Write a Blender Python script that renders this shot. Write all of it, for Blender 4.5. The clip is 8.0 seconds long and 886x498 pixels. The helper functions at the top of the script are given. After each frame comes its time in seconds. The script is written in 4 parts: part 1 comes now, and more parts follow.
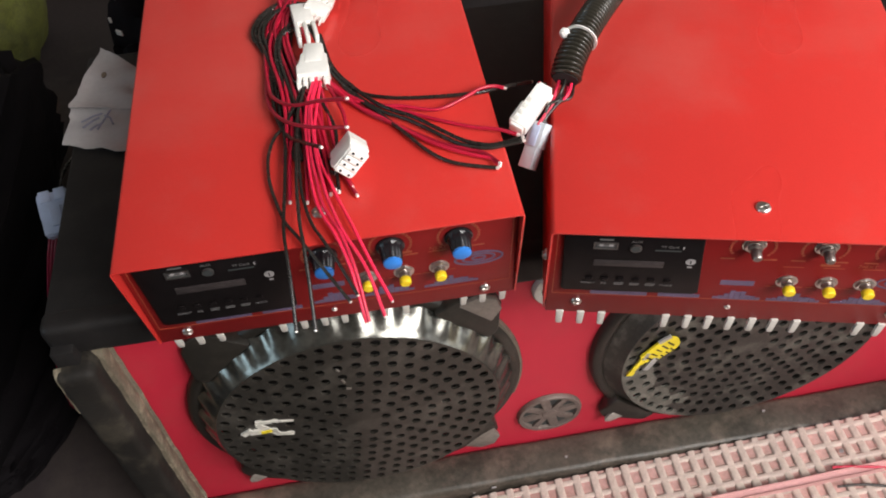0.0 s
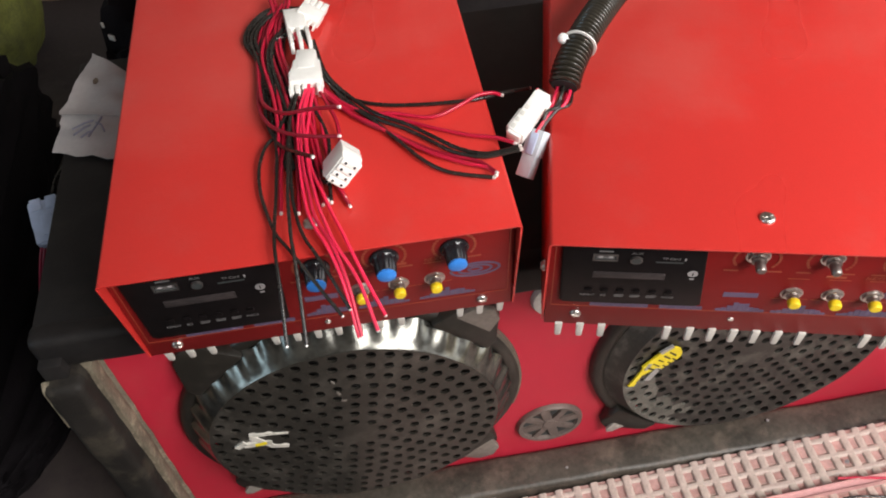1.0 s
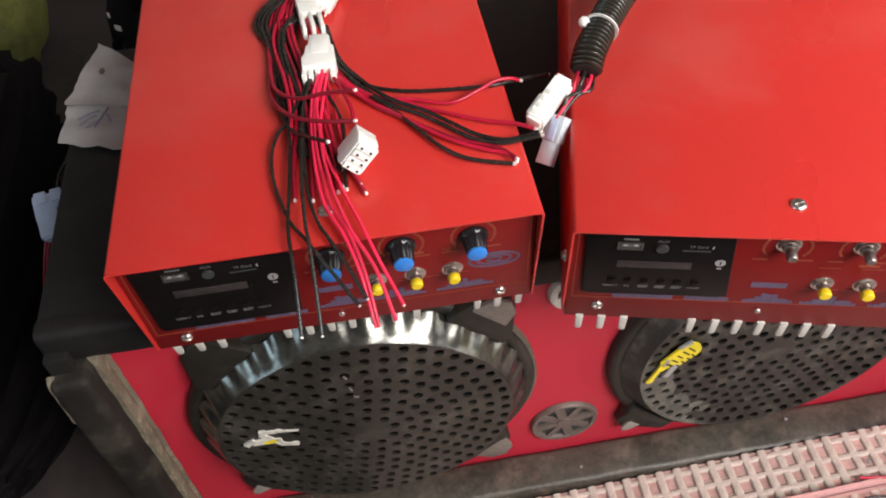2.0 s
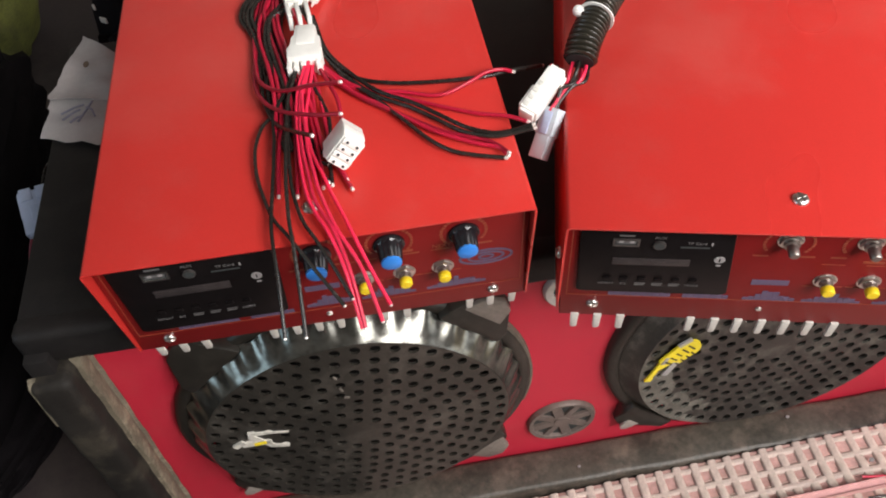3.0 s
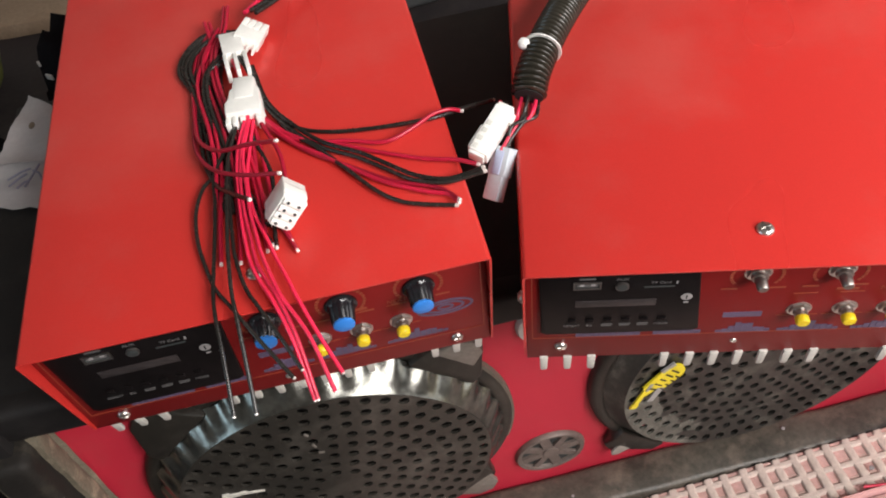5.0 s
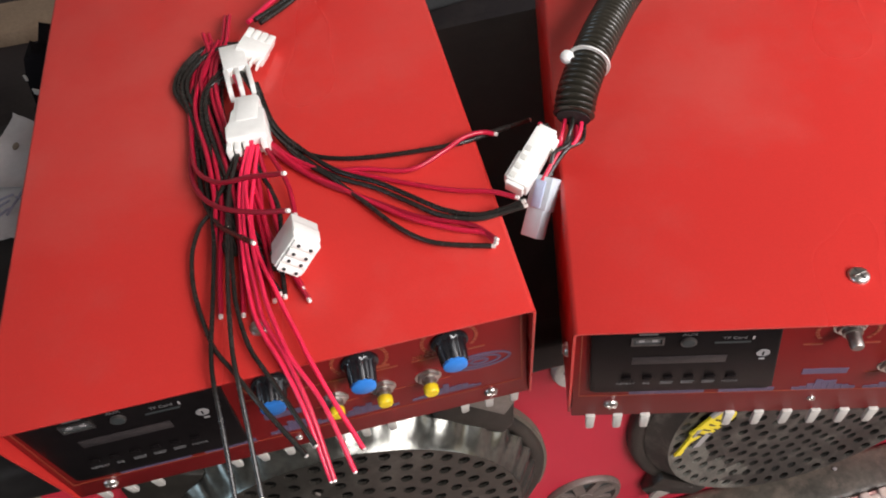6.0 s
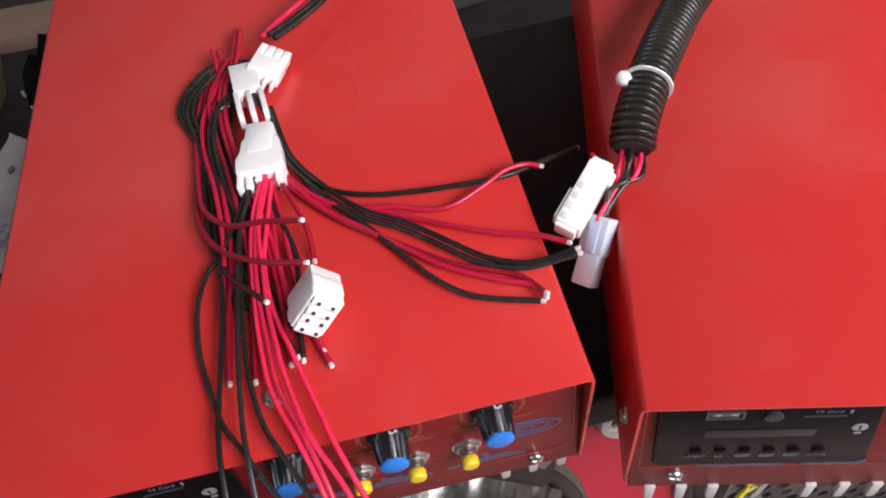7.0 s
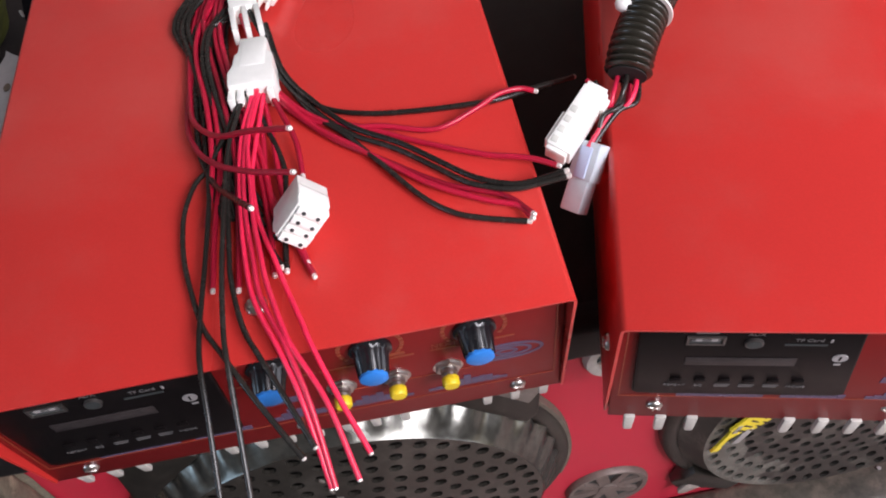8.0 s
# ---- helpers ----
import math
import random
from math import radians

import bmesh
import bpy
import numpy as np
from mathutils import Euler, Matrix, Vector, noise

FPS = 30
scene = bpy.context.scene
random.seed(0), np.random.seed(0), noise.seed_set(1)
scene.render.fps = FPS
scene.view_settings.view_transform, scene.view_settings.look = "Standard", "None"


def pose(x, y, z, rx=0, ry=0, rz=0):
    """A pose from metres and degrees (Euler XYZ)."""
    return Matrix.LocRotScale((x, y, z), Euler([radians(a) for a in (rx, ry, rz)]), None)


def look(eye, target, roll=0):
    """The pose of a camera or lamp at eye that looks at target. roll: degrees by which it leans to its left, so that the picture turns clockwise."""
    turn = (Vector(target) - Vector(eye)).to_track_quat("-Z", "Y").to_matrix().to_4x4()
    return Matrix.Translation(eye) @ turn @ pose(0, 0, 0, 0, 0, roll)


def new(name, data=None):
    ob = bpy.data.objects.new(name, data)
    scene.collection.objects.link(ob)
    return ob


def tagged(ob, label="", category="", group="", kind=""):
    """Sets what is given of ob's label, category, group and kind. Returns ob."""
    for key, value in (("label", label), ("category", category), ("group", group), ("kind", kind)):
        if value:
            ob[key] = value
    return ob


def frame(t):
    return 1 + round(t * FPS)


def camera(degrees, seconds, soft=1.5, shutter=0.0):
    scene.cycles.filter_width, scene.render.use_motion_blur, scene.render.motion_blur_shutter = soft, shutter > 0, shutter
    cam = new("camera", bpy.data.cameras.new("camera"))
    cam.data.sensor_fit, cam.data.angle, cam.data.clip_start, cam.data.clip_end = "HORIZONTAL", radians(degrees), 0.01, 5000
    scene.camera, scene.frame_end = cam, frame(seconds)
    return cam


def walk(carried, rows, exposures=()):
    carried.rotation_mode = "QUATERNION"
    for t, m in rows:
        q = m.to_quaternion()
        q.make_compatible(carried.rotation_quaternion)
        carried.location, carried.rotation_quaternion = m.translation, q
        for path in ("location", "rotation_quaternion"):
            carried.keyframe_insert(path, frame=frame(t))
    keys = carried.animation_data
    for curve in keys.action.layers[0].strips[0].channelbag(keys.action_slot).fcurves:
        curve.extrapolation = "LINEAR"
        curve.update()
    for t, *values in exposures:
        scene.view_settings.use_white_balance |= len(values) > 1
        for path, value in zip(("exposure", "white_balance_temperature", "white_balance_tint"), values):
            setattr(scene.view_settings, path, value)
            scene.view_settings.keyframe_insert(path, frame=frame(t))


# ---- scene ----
from mathutils.geometry import delaunay_2d_cdt

cam = camera(56.2, 8.0, 1.9)
PATH = [
    (0, (0.152, -0.308, 0.796), (0.293, 0.96, -0.744), -3.4),
    (0.5, (0.166, -0.301, 0.797), (0.303, 0.969, -0.742), -3.6),
    (1, (0.158, -0.296, 0.79), (0.293, 0.975, -0.748), -3.7),
    (1.2, (0.146, -0.293, 0.787), (0.29, 0.97, -0.757), -3.5),
    (2.3, (0.152, -0.29, 0.77), (0.282, 0.993, -0.759), -3.9),
    (2.5, (0.155, -0.285, 0.769), (0.291, 0.988, -0.768), -3.7),
    (3, (0.156, -0.281, 0.762), (0.283, 0.988, -0.779), -4.2),
    (3.5, (0.145, -0.283, 0.76), (0.259, 0.977, -0.79), -4.9),
    (4, (0.161, -0.269, 0.766), (0.269, 0.993, -0.782), -6.3),
    (4.5, (0.183, -0.256, 0.78), (0.3, 1.015, -0.76), -8.7),
    (4.7, (0.186, -0.259, 0.774), (0.311, 1.017, -0.761), -8.5),
    (5.8, (0.183, -0.21, 0.735), (0.318, 1.07, -0.796), -8.2),
    (6, (0.182, -0.198, 0.73), (0.298, 1.087, -0.798), -9.0),
    (6.5, (0.18, -0.166, 0.713), (0.266, 1.122, -0.815), -10.2),
    (7, (0.18, -0.147, 0.708), (0.258, 1.138, -0.823), -10.4),
    (7.5, (0.182, -0.155, 0.713), (0.235, 1.082, -0.858), -9.4),
    (8, (0.183, -0.161, 0.695), (0.233, 1.059, -0.889), -9.0),
]
walk(cam, [(t, look(eye, target, roll)) for t, eye, target, roll in PATH],
     [(0.0, 0.07, 6500, 10), (4.7, 0.03, 6500, 10), (6.0, 0.0, 6350, 12), (7.0, 0.0, 6000, 18), (8.0, 0.0, 6050, 17)])

# ---------------------------------------------------------------- world and light
world = bpy.data.worlds.new("world")
scene.world = world
world.use_nodes = True
wn = world.node_tree
sky = wn.nodes.new("ShaderNodeTexSky")
sky.sky_type, sky.sun_disc, sky.sun_elevation, sky.sun_rotation = "NISHITA", False, radians(40), radians(110)
wn.links.new(sky.outputs[0], wn.nodes["Background"].inputs[0])
wn.nodes["Background"].inputs[1].default_value = 0.10


def window_light(name, m, w, h, power, color):
    lamp = bpy.data.lights.new(name, "AREA")
    lamp.shape, lamp.size, lamp.size_y, lamp.energy, lamp.color = "RECTANGLE", w, h, power, color
    ob = new(name, lamp)
    ob.matrix_world = m
    return ob


window_light("daylight_south", look((0.98, -0.97, 1.40), (0.28, 0.00, 0.40)), 0.85, 0.75, 38, (1.0, 0.95, 0.92))
window_light("daylight_east", look((1.87, -0.38, 1.02), (0.25, -0.05, 0.35)), 0.75, 1.50, 8, (1.0, 0.97, 0.95))
window_light("daylight_west", look((-1.87, -0.62, 1.02), (0.10, -0.02, 0.36)), 0.62, 0.72, 6, (0.62, 0.84, 1.0))


# ---------------------------------------------------------------- materials
def material(name, color, rough=0.5, metal=0.0, vary=0.12, scale=30.0, fine=260.0, bump=0.15, dist=0.0006, spot=None, spot_amount=0.0,
             spot_scale=14.0, coat=0.0, per_object=0.0, spec=0.5, trans=0.0):
    m = bpy.data.materials.new(name)
    m.use_nodes = True
    t = m.node_tree
    b = t.nodes["Principled BSDF"]
    tc = t.nodes.new("ShaderNodeTexCoord")
    big, small = t.nodes.new("ShaderNodeTexNoise"), t.nodes.new("ShaderNodeTexNoise")
    for n, s in ((big, scale), (small, fine)):
        n.inputs["Scale"].default_value = s
        n.inputs["Detail"].default_value = 5
        t.links.new(tc.outputs["Object"], n.inputs["Vector"])
    mix = t.nodes.new("ShaderNodeMix")
    mix.data_type = "RGBA"
    mix.inputs["A"].default_value = (*[c * (1 - vary) for c in color], 1)
    mix.inputs["B"].default_value = (*[min(1, c * (1 + vary)) for c in color], 1)
    avg = t.nodes.new("ShaderNodeMath")
    avg.operation = "MULTIPLY_ADD"
    avg.inputs[1].default_value = 0.45
    t.links.new(small.outputs["Fac"], avg.inputs[0])
    half = t.nodes.new("ShaderNodeMath")
    half.operation = "MULTIPLY"
    half.inputs[1].default_value = 0.55
    t.links.new(big.outputs["Fac"], half.inputs[0])
    t.links.new(half.outputs[0], avg.inputs[2])
    ramp = t.nodes.new("ShaderNodeMapRange")
    ramp.inputs["From Min"].default_value, ramp.inputs["From Max"].default_value = 0.35, 0.65
    t.links.new(avg.outputs[0], ramp.inputs["Value"])
    t.links.new(ramp.outputs[0], mix.inputs["Factor"])
    out = mix.outputs["Result"]
    if spot:
        sp = t.nodes.new("ShaderNodeTexNoise")
        sp.inputs["Scale"].default_value, sp.inputs["Detail"].default_value, sp.inputs["Roughness"].default_value = spot_scale, 8, 0.7
        t.links.new(tc.outputs["Object"], sp.inputs["Vector"])
        edge = t.nodes.new("ShaderNodeMapRange")
        edge.inputs["From Min"].default_value, edge.inputs["From Max"].default_value = 0.5, 0.68
        edge.inputs["To Max"].default_value = spot_amount
        t.links.new(sp.outputs["Fac"], edge.inputs["Value"])
        m2 = t.nodes.new("ShaderNodeMix")
        m2.data_type = "RGBA"
        m2.inputs["B"].default_value = (*spot, 1)
        t.links.new(edge.outputs[0], m2.inputs["Factor"])
        t.links.new(out, m2.inputs["A"])
        out = m2.outputs["Result"]
    if per_object:
        info = t.nodes.new("ShaderNodeObjectInfo")
        hue = t.nodes.new("ShaderNodeHueSaturation")
        mr = t.nodes.new("ShaderNodeMapRange")
        mr.inputs["To Min"].default_value, mr.inputs["To Max"].default_value = 1 - per_object, 1 + per_object
        t.links.new(info.outputs["Random"], mr.inputs["Value"])
        t.links.new(mr.outputs[0], hue.inputs["Value"])
        t.links.new(out, hue.inputs["Color"])
        out = hue.outputs["Color"]
    t.links.new(out, b.inputs["Base Color"])
    rr = t.nodes.new("ShaderNodeMapRange")
    rr.inputs["To Min"].default_value, rr.inputs["To Max"].default_value = max(0.02, rough - 0.07), min(1, rough + 0.07)
    t.links.new(avg.outputs[0], rr.inputs["Value"])
    t.links.new(rr.outputs[0], b.inputs["Roughness"])
    b.inputs["Metallic"].default_value = metal
    b.inputs["Specular IOR Level"].default_value = spec
    b.inputs["Coat Weight"].default_value = coat
    b.inputs["Transmission Weight"].default_value = trans
    bp = t.nodes.new("ShaderNodeBump")
    bp.inputs["Strength"].default_value, bp.inputs["Distance"].default_value = bump, dist
    t.links.new(avg.outputs[0], bp.inputs["Height"])
    t.links.new(bp.outputs[0], b.inputs["Normal"])
    return m


M = {
    "red_paint": material("red_paint", (0.60, 0.034, 0.028), 0.33, vary=0.045, scale=7, fine=900, bump=0.10, dist=0.0002, spot=(0.62, 0.115, 0.095), spot_amount=0.38, spot_scale=5),
    "panel_red": material("panel_red", (0.165, 0.0085, 0.0085), 0.36, spec=0.15, vary=0.05, scale=20, fine=700, bump=0.05, dist=0.0002),
    "media_black": material("media_black", (0.0075, 0.0060, 0.0062), 0.34, spec=0.06, vary=0.2, bump=0.04, dist=0.0002),
    "display": material("display", (0.036, 0.030, 0.030), 0.4, spec=0.15, vary=0.25, scale=90, bump=0.02),
    "print_blue": material("print_blue", (0.095, 0.070, 0.125), 0.5, vary=0.15, bump=0.03),
    "print_gold": material("print_gold", (0.23, 0.043, 0.018), 0.5, vary=0.1, bump=0.03),
    "print_grey": material("print_grey", (0.105, 0.10, 0.10), 0.5, vary=0.1, bump=0.03),
    "dark_steel": material("dark_steel", (0.11, 0.10, 0.095), 0.42, 0.7, vary=0.2, scale=200, bump=0.1),
    "clamp_grey": material("clamp_grey", (0.23, 0.205, 0.18), 0.42, 0.3, vary=0.22, scale=40, bump=0.2, spot=(0.08, 0.07, 0.06), spot_amount=0.5, spot_scale=40),
    "card": material("card", (0.13, 0.11, 0.085), 0.7, vary=0.2, scale=60, bump=0.2),
    "dust_wall": material("dust_wall", (0.045, 0.04, 0.034), 0.5, 0.2, vary=0.3, scale=40, bump=0.2, spot=(0.30, 0.27, 0.23), spot_amount=0.35, spot_scale=40),
    "print_white": material("print_white", (0.30, 0.285, 0.285), 0.5, vary=0.1, bump=0.03),
    "knob_black": material("knob_black", (0.010, 0.010, 0.012), 0.22, vary=0.2, bump=0.05, dist=0.0002),
    "cap_blue": material("cap_blue", (0.03, 0.20, 0.62), 0.42, vary=0.06, bump=0.06),
    "cap_yellow": material("cap_yellow", (0.72, 0.52, 0.012), 0.42, vary=0.06, bump=0.06),
    "steel": material("steel", (0.62, 0.60, 0.57), 0.30, 1.0, vary=0.12, scale=200, bump=0.12),
    "dull_steel": material("dull_steel", (0.33, 0.30, 0.28), 0.42, 1.0, vary=0.2, scale=200, bump=0.12),
    "nylon": material("nylon", (0.86, 0.855, 0.81), 0.38, vary=0.04, scale=120, bump=0.06),
    "nylon_clear": material("nylon_clear", (0.50, 0.57, 0.62), 0.32, vary=0.05, scale=120, bump=0.05),
    "tab_white": material("tab_white", (0.52, 0.50, 0.46), 0.45, vary=0.08, scale=120, bump=0.06),
    "nylon_shade": material("nylon_shade", (0.60, 0.60, 0.55), 0.4, vary=0.05),
    # Red wire with the shade of the tangle put into its colour.
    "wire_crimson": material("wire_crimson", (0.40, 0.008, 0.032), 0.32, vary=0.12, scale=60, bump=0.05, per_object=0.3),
    "nylon_blue": material("nylon_blue", (0.42, 0.49, 0.66), 0.45, vary=0.06, scale=90),
    "hole_dark": material("hole_dark", (0.03, 0.035, 0.035), 0.6),
    "wire_red": material("wire_red", (0.72, 0.022, 0.072), 0.30, vary=0.10, scale=60, bump=0.05, per_object=0.22),
    # Darkest red wire: missing shade is put into the base colour.
    "wire_shaded_red": material("wire_shaded_red", (0.20, 0.005, 0.028), 0.45, vary=0.1, scale=60, bump=0.05, per_object=0.2),
    "wire_black": material("wire_black", (0.018, 0.016, 0.014), 0.27, vary=0.2, scale=60, bump=0.05, per_object=0.3),
    "tin": material("tin", (0.85, 0.80, 0.75), 0.35, 0.4, bump=0.1),
    "conduit": material("conduit", (0.026, 0.023, 0.017), 0.24, vary=0.2, bump=0.05),
    "tie": material("tie", (0.80, 0.79, 0.76), 0.4, vary=0.03),
    "vinyl": material("vinyl", (0.011, 0.010, 0.010), 0.55, spec=0.28, vary=0.25, scale=18, fine=600, bump=0.3, dist=0.0004, spot=(0.06, 0.055, 0.05),
                      spot_amount=0.15, spot_scale=30),
    "edge_rubber": material("edge_rubber", (0.060, 0.051, 0.040), 0.46, vary=0.45, scale=22, fine=240, bump=0.6, dist=0.0012,
                            spot=(0.17, 0.13, 0.10), spot_amount=0.7, spot_scale=34),
    "edge_dark": material("edge_dark", (0.014, 0.012, 0.010), 0.7, spec=0.3, vary=0.3, scale=25, fine=420, bump=0.5, dist=0.001,
                          spot=(0.10, 0.085, 0.06), spot_amount=0.5, spot_scale=18),
    "edge_worn": material("edge_worn", (0.14, 0.12, 0.085), 0.75, vary=0.3, scale=35, fine=420, bump=0.5, dist=0.001,
                          spot=(0.36, 0.31, 0.22), spot_amount=0.9, spot_scale=55),
    "baffle_red": material("baffle_red", (0.50, 0.018, 0.042), 0.55, vary=0.06, scale=12, fine=800, bump=0.15, dist=0.0003,
                           spot=(0.42, 0.06, 0.06), spot_amount=0.25, spot_scale=20),
    "grille": material("grille", (0.031, 0.028, 0.023), 0.36, 0.25, vary=0.22, scale=30, fine=500, bump=0.14, dist=0.0004,
                       spot=(0.20, 0.18, 0.155), spot_amount=0.26, spot_scale=26),
    "grille_dusty": material("grille_dusty", (0.025, 0.023, 0.020), 0.40, 0.2, vary=0.3, scale=30, fine=500, bump=0.16, dist=0.0005,
                             spot=(0.27, 0.26, 0.22), spot_amount=0.34, spot_scale=36),
    "grille_pale": material("grille_pale", (0.105, 0.100, 0.085), 0.5, 0.1, vary=0.35, scale=50, fine=500, bump=0.2, dist=0.0005, spot=(0.32, 0.31, 0.27),
                            spot_amount=0.5, spot_scale=60),
    "grille_wall": material("grille_wall", (0.12, 0.12, 0.108), 0.21, 0.85, vary=0.45, scale=40, bump=0.1),
    "gasket": material("gasket", (0.015, 0.013, 0.010), 0.46, vary=0.2, scale=22, bump=0.12, spot=(0.09, 0.075, 0.06), spot_amount=0.25, spot_scale=26),
    "cone": material("cone", (0.012, 0.011, 0.011), 0.8),
    "port_grey": material("port_grey", (0.16, 0.125, 0.11), 0.5, 0.2, vary=0.2, scale=70, bump=0.15),
    "port_white": material("port_white", (0.55, 0.52, 0.48), 0.5, vary=0.12, scale=70, bump=0.1),
    "clamp_tip": material("clamp_tip", (0.30, 0.27, 0.24), 0.45, vary=0.2),
    "sticker_white": material("sticker_white", (0.60, 0.58, 0.52), 0.5, vary=0.2, scale=120),
    "sticker_yellow": material("sticker_yellow", (0.75, 0.60, 0.02), 0.45, vary=0.08),
    "sticker_grey": material("sticker_grey", (0.30, 0.29, 0.28), 0.4, vary=0.15),
    "paper": material("paper", (0.40, 0.385, 0.38), 0.8, vary=0.08, scale=25, bump=0.25, dist=0.001, spot=(0.34, 0.34, 0.36), spot_amount=0.4),
    "ink": material("ink", (0.22, 0.225, 0.29), 0.7, vary=0.2),
    "stain": material("stain", (0.14, 0.11, 0.08), 0.8, vary=0.3),
    "mat_plastic": material("mat_plastic", (0.52, 0.41, 0.36), 0.5, vary=0.2, scale=16, fine=320, bump=0.3, dist=0.0006,
                            spot=(0.42, 0.39, 0.32), spot_amount=0.8, spot_scale=13, per_object=0.06),
    "mat_under": material("mat_under", (0.52, 0.31, 0.28), 0.8, vary=0.2, scale=20, spot=(0.32, 0.17, 0.145), spot_amount=0.8, spot_scale=9),
    "mat_band": material("mat_band", (0.60, 0.33, 0.32), 0.5, vary=0.08, scale=20, bump=0.2),
    "floor": material("floor", (0.031, 0.024, 0.025), 0.7, vary=0.25, scale=6, fine=120, bump=0.4, dist=0.002, spot=(0.09, 0.073, 0.062),
                      spot_amount=0.6, spot_scale=5),
    "wall": material("wall", (0.50, 0.46, 0.41), 0.85, vary=0.06, scale=4, fine=90, bump=0.3, dist=0.002),
    "ceiling": material("ceiling", (0.50, 0.48, 0.45), 0.9, vary=0.05, scale=4),
    "wood": material("wood", (0.33, 0.24, 0.165), 0.65, vary=0.2, scale=14, fine=200, bump=0.3, dist=0.001, spot=(0.18, 0.11, 0.07), spot_amount=0.5, spot_scale=9),
    "black_cloth": material("black_cloth", (0.005, 0.004, 0.005), 0.85, spec=0.12, vary=0.3, scale=20, fine=500, bump=0.4, dist=0.001),
    "green": material("green", (0.12, 0.13, 0.025), 0.7, vary=0.35, scale=6, bump=0.3, dist=0.001, spot=(0.012, 0.014, 0.010), spot_amount=0.9, spot_scale=4),
    "grey_box": material("grey_box", (0.10, 0.10, 0.10), 0.5, vary=0.2, scale=9),
    "frame_paint": material("frame_paint", (0.45, 0.42, 0.38), 0.5),
}


def smeared(m, low, high, size):
    """Wipes and finger smears: patches of another gloss, stretched along one way."""
    t = m.node_tree
    b = t.nodes["Principled BSDF"]
    tc = t.nodes.new("ShaderNodeTexCoord")
    mp = t.nodes.new("ShaderNodeMapping")
    mp.inputs["Scale"].default_value = (size, size * 0.45, size)
    mp.inputs["Rotation"].default_value = (0, 0, radians(24))
    nz = t.nodes.new("ShaderNodeTexNoise")
    nz.inputs["Scale"].default_value, nz.inputs["Detail"].default_value = 1.0, 1.5
    r = t.nodes.new("ShaderNodeMapRange")
    r.inputs["From Min"].default_value, r.inputs["From Max"].default_value = 0.25, 0.75
    r.inputs["To Min"].default_value, r.inputs["To Max"].default_value = low, high
    t.links.new(tc.outputs["Object"], mp.inputs["Vector"])
    t.links.new(mp.outputs[0], nz.inputs["Vector"])
    t.links.new(nz.outputs["Fac"], r.inputs["Value"])
    t.links.new(r.outputs[0], b.inputs["Roughness"])


smeared(M["red_paint"], 0.24, 0.42, 13)
M["glass"] = bpy.data.materials.new("glass")
M["glass"].use_nodes = True
_b = M["glass"].node_tree.nodes["Principled BSDF"]
_b.inputs["Transmission Weight"].default_value, _b.inputs["Roughness"].default_value = 1.0, 0.02


# ---------------------------------------------------------------- mesh helpers
def mesh_of(bm, name, mat, smooth=None):
    bmesh.ops.recalc_face_normals(bm, faces=bm.faces)
    me = bpy.data.meshes.new(name)
    bm.to_mesh(me)
    bm.free()
    me.materials.append(mat)
    if smooth is not None:
        me.shade_smooth()
        me.set_sharp_from_angle(angle=radians(smooth))
    return me


def part(name, bm, mat, parent, label="", m=None, smooth=35):
    ob = new(name, mesh_of(bm, name, M[mat], smooth) if isinstance(bm, bmesh.types.BMesh) else bm)
    ob.parent = parent
    if m is not None:
        ob.matrix_local = m
    if label:
        ob["label"] = label
    return ob


def thing(name, m, label, category, group="", kind=""):
    ob = new(name)
    ob.empty_display_size = 0.05
    ob.matrix_world = m
    return tagged(ob, label, category, group, kind)


def box(x0, x1, y0, y1, z0, z1, bevel=0.0, seg=2, bm=None):
    b = bmesh.new()
    bmesh.ops.create_cube(b, size=1)
    for v in b.verts:
        v.co = ((x0 + x1) / 2 + v.co.x * (x1 - x0), (y0 + y1) / 2 + v.co.y * (y1 - y0), (z0 + z1) / 2 + v.co.z * (z1 - z0))
    if bevel:
        bmesh.ops.bevel(b, geom=b.edges[:], offset=bevel, segments=seg, profile=0.5, affect="EDGES")
    return b if bm is None else join(bm, b)


def join(a, b, m=None):
    if m is not None:
        b.transform(m)
    me = bpy.data.meshes.new("tmp")
    b.to_mesh(me)
    b.free()
    a.from_mesh(me)
    bpy.data.meshes.remove(me)
    return a


def prism(outline, y0, y1, bevel=0.0):
    """A plate with the outline (x, z), from y0 to y1."""
    b = bmesh.new()
    lo = [b.verts.new((x, y0, z)) for x, z in outline]
    hi = [b.verts.new((x, y1, z)) for x, z in outline]
    n = len(outline)
    b.faces.new(lo)
    b.faces.new(hi[::-1])
    for i in range(n):
        b.faces.new((lo[i], lo[(i + 1) % n], hi[(i + 1) % n], hi[i]))
    if bevel:
        bmesh.ops.recalc_face_normals(b, faces=b.faces)
        bmesh.ops.bevel(b, geom=b.edges[:], offset=bevel, segments=2, profile=0.5, affect="EDGES")
    return b


def lathe(profile, n=48, ripple=0.0, waves=0, caps=True):
    """Turns (radius, y) pairs round the y axis."""
    b = bmesh.new()
    rings = []
    for k, (r, y) in enumerate(profile):
        ring = []
        for i in range(n):
            a = 2 * math.pi * i / n
            rr = r + (ripple * math.sin(a * waves + 1.3 * math.sin(3 * a)) * (k > 1) * k / len(profile) if waves else 0)
            ring.append(b.verts.new((rr * math.cos(a), y, rr * math.sin(a))))
        rings.append(ring)
    for p, q in zip(rings, rings[1:]):
        for i in range(n):
            b.faces.new((p[i], p[(i + 1) % n], q[(i + 1) % n], q[i]))
    if caps:
        for ring in (rings[0], rings[-1]):
            b.faces.new(ring)
    return b


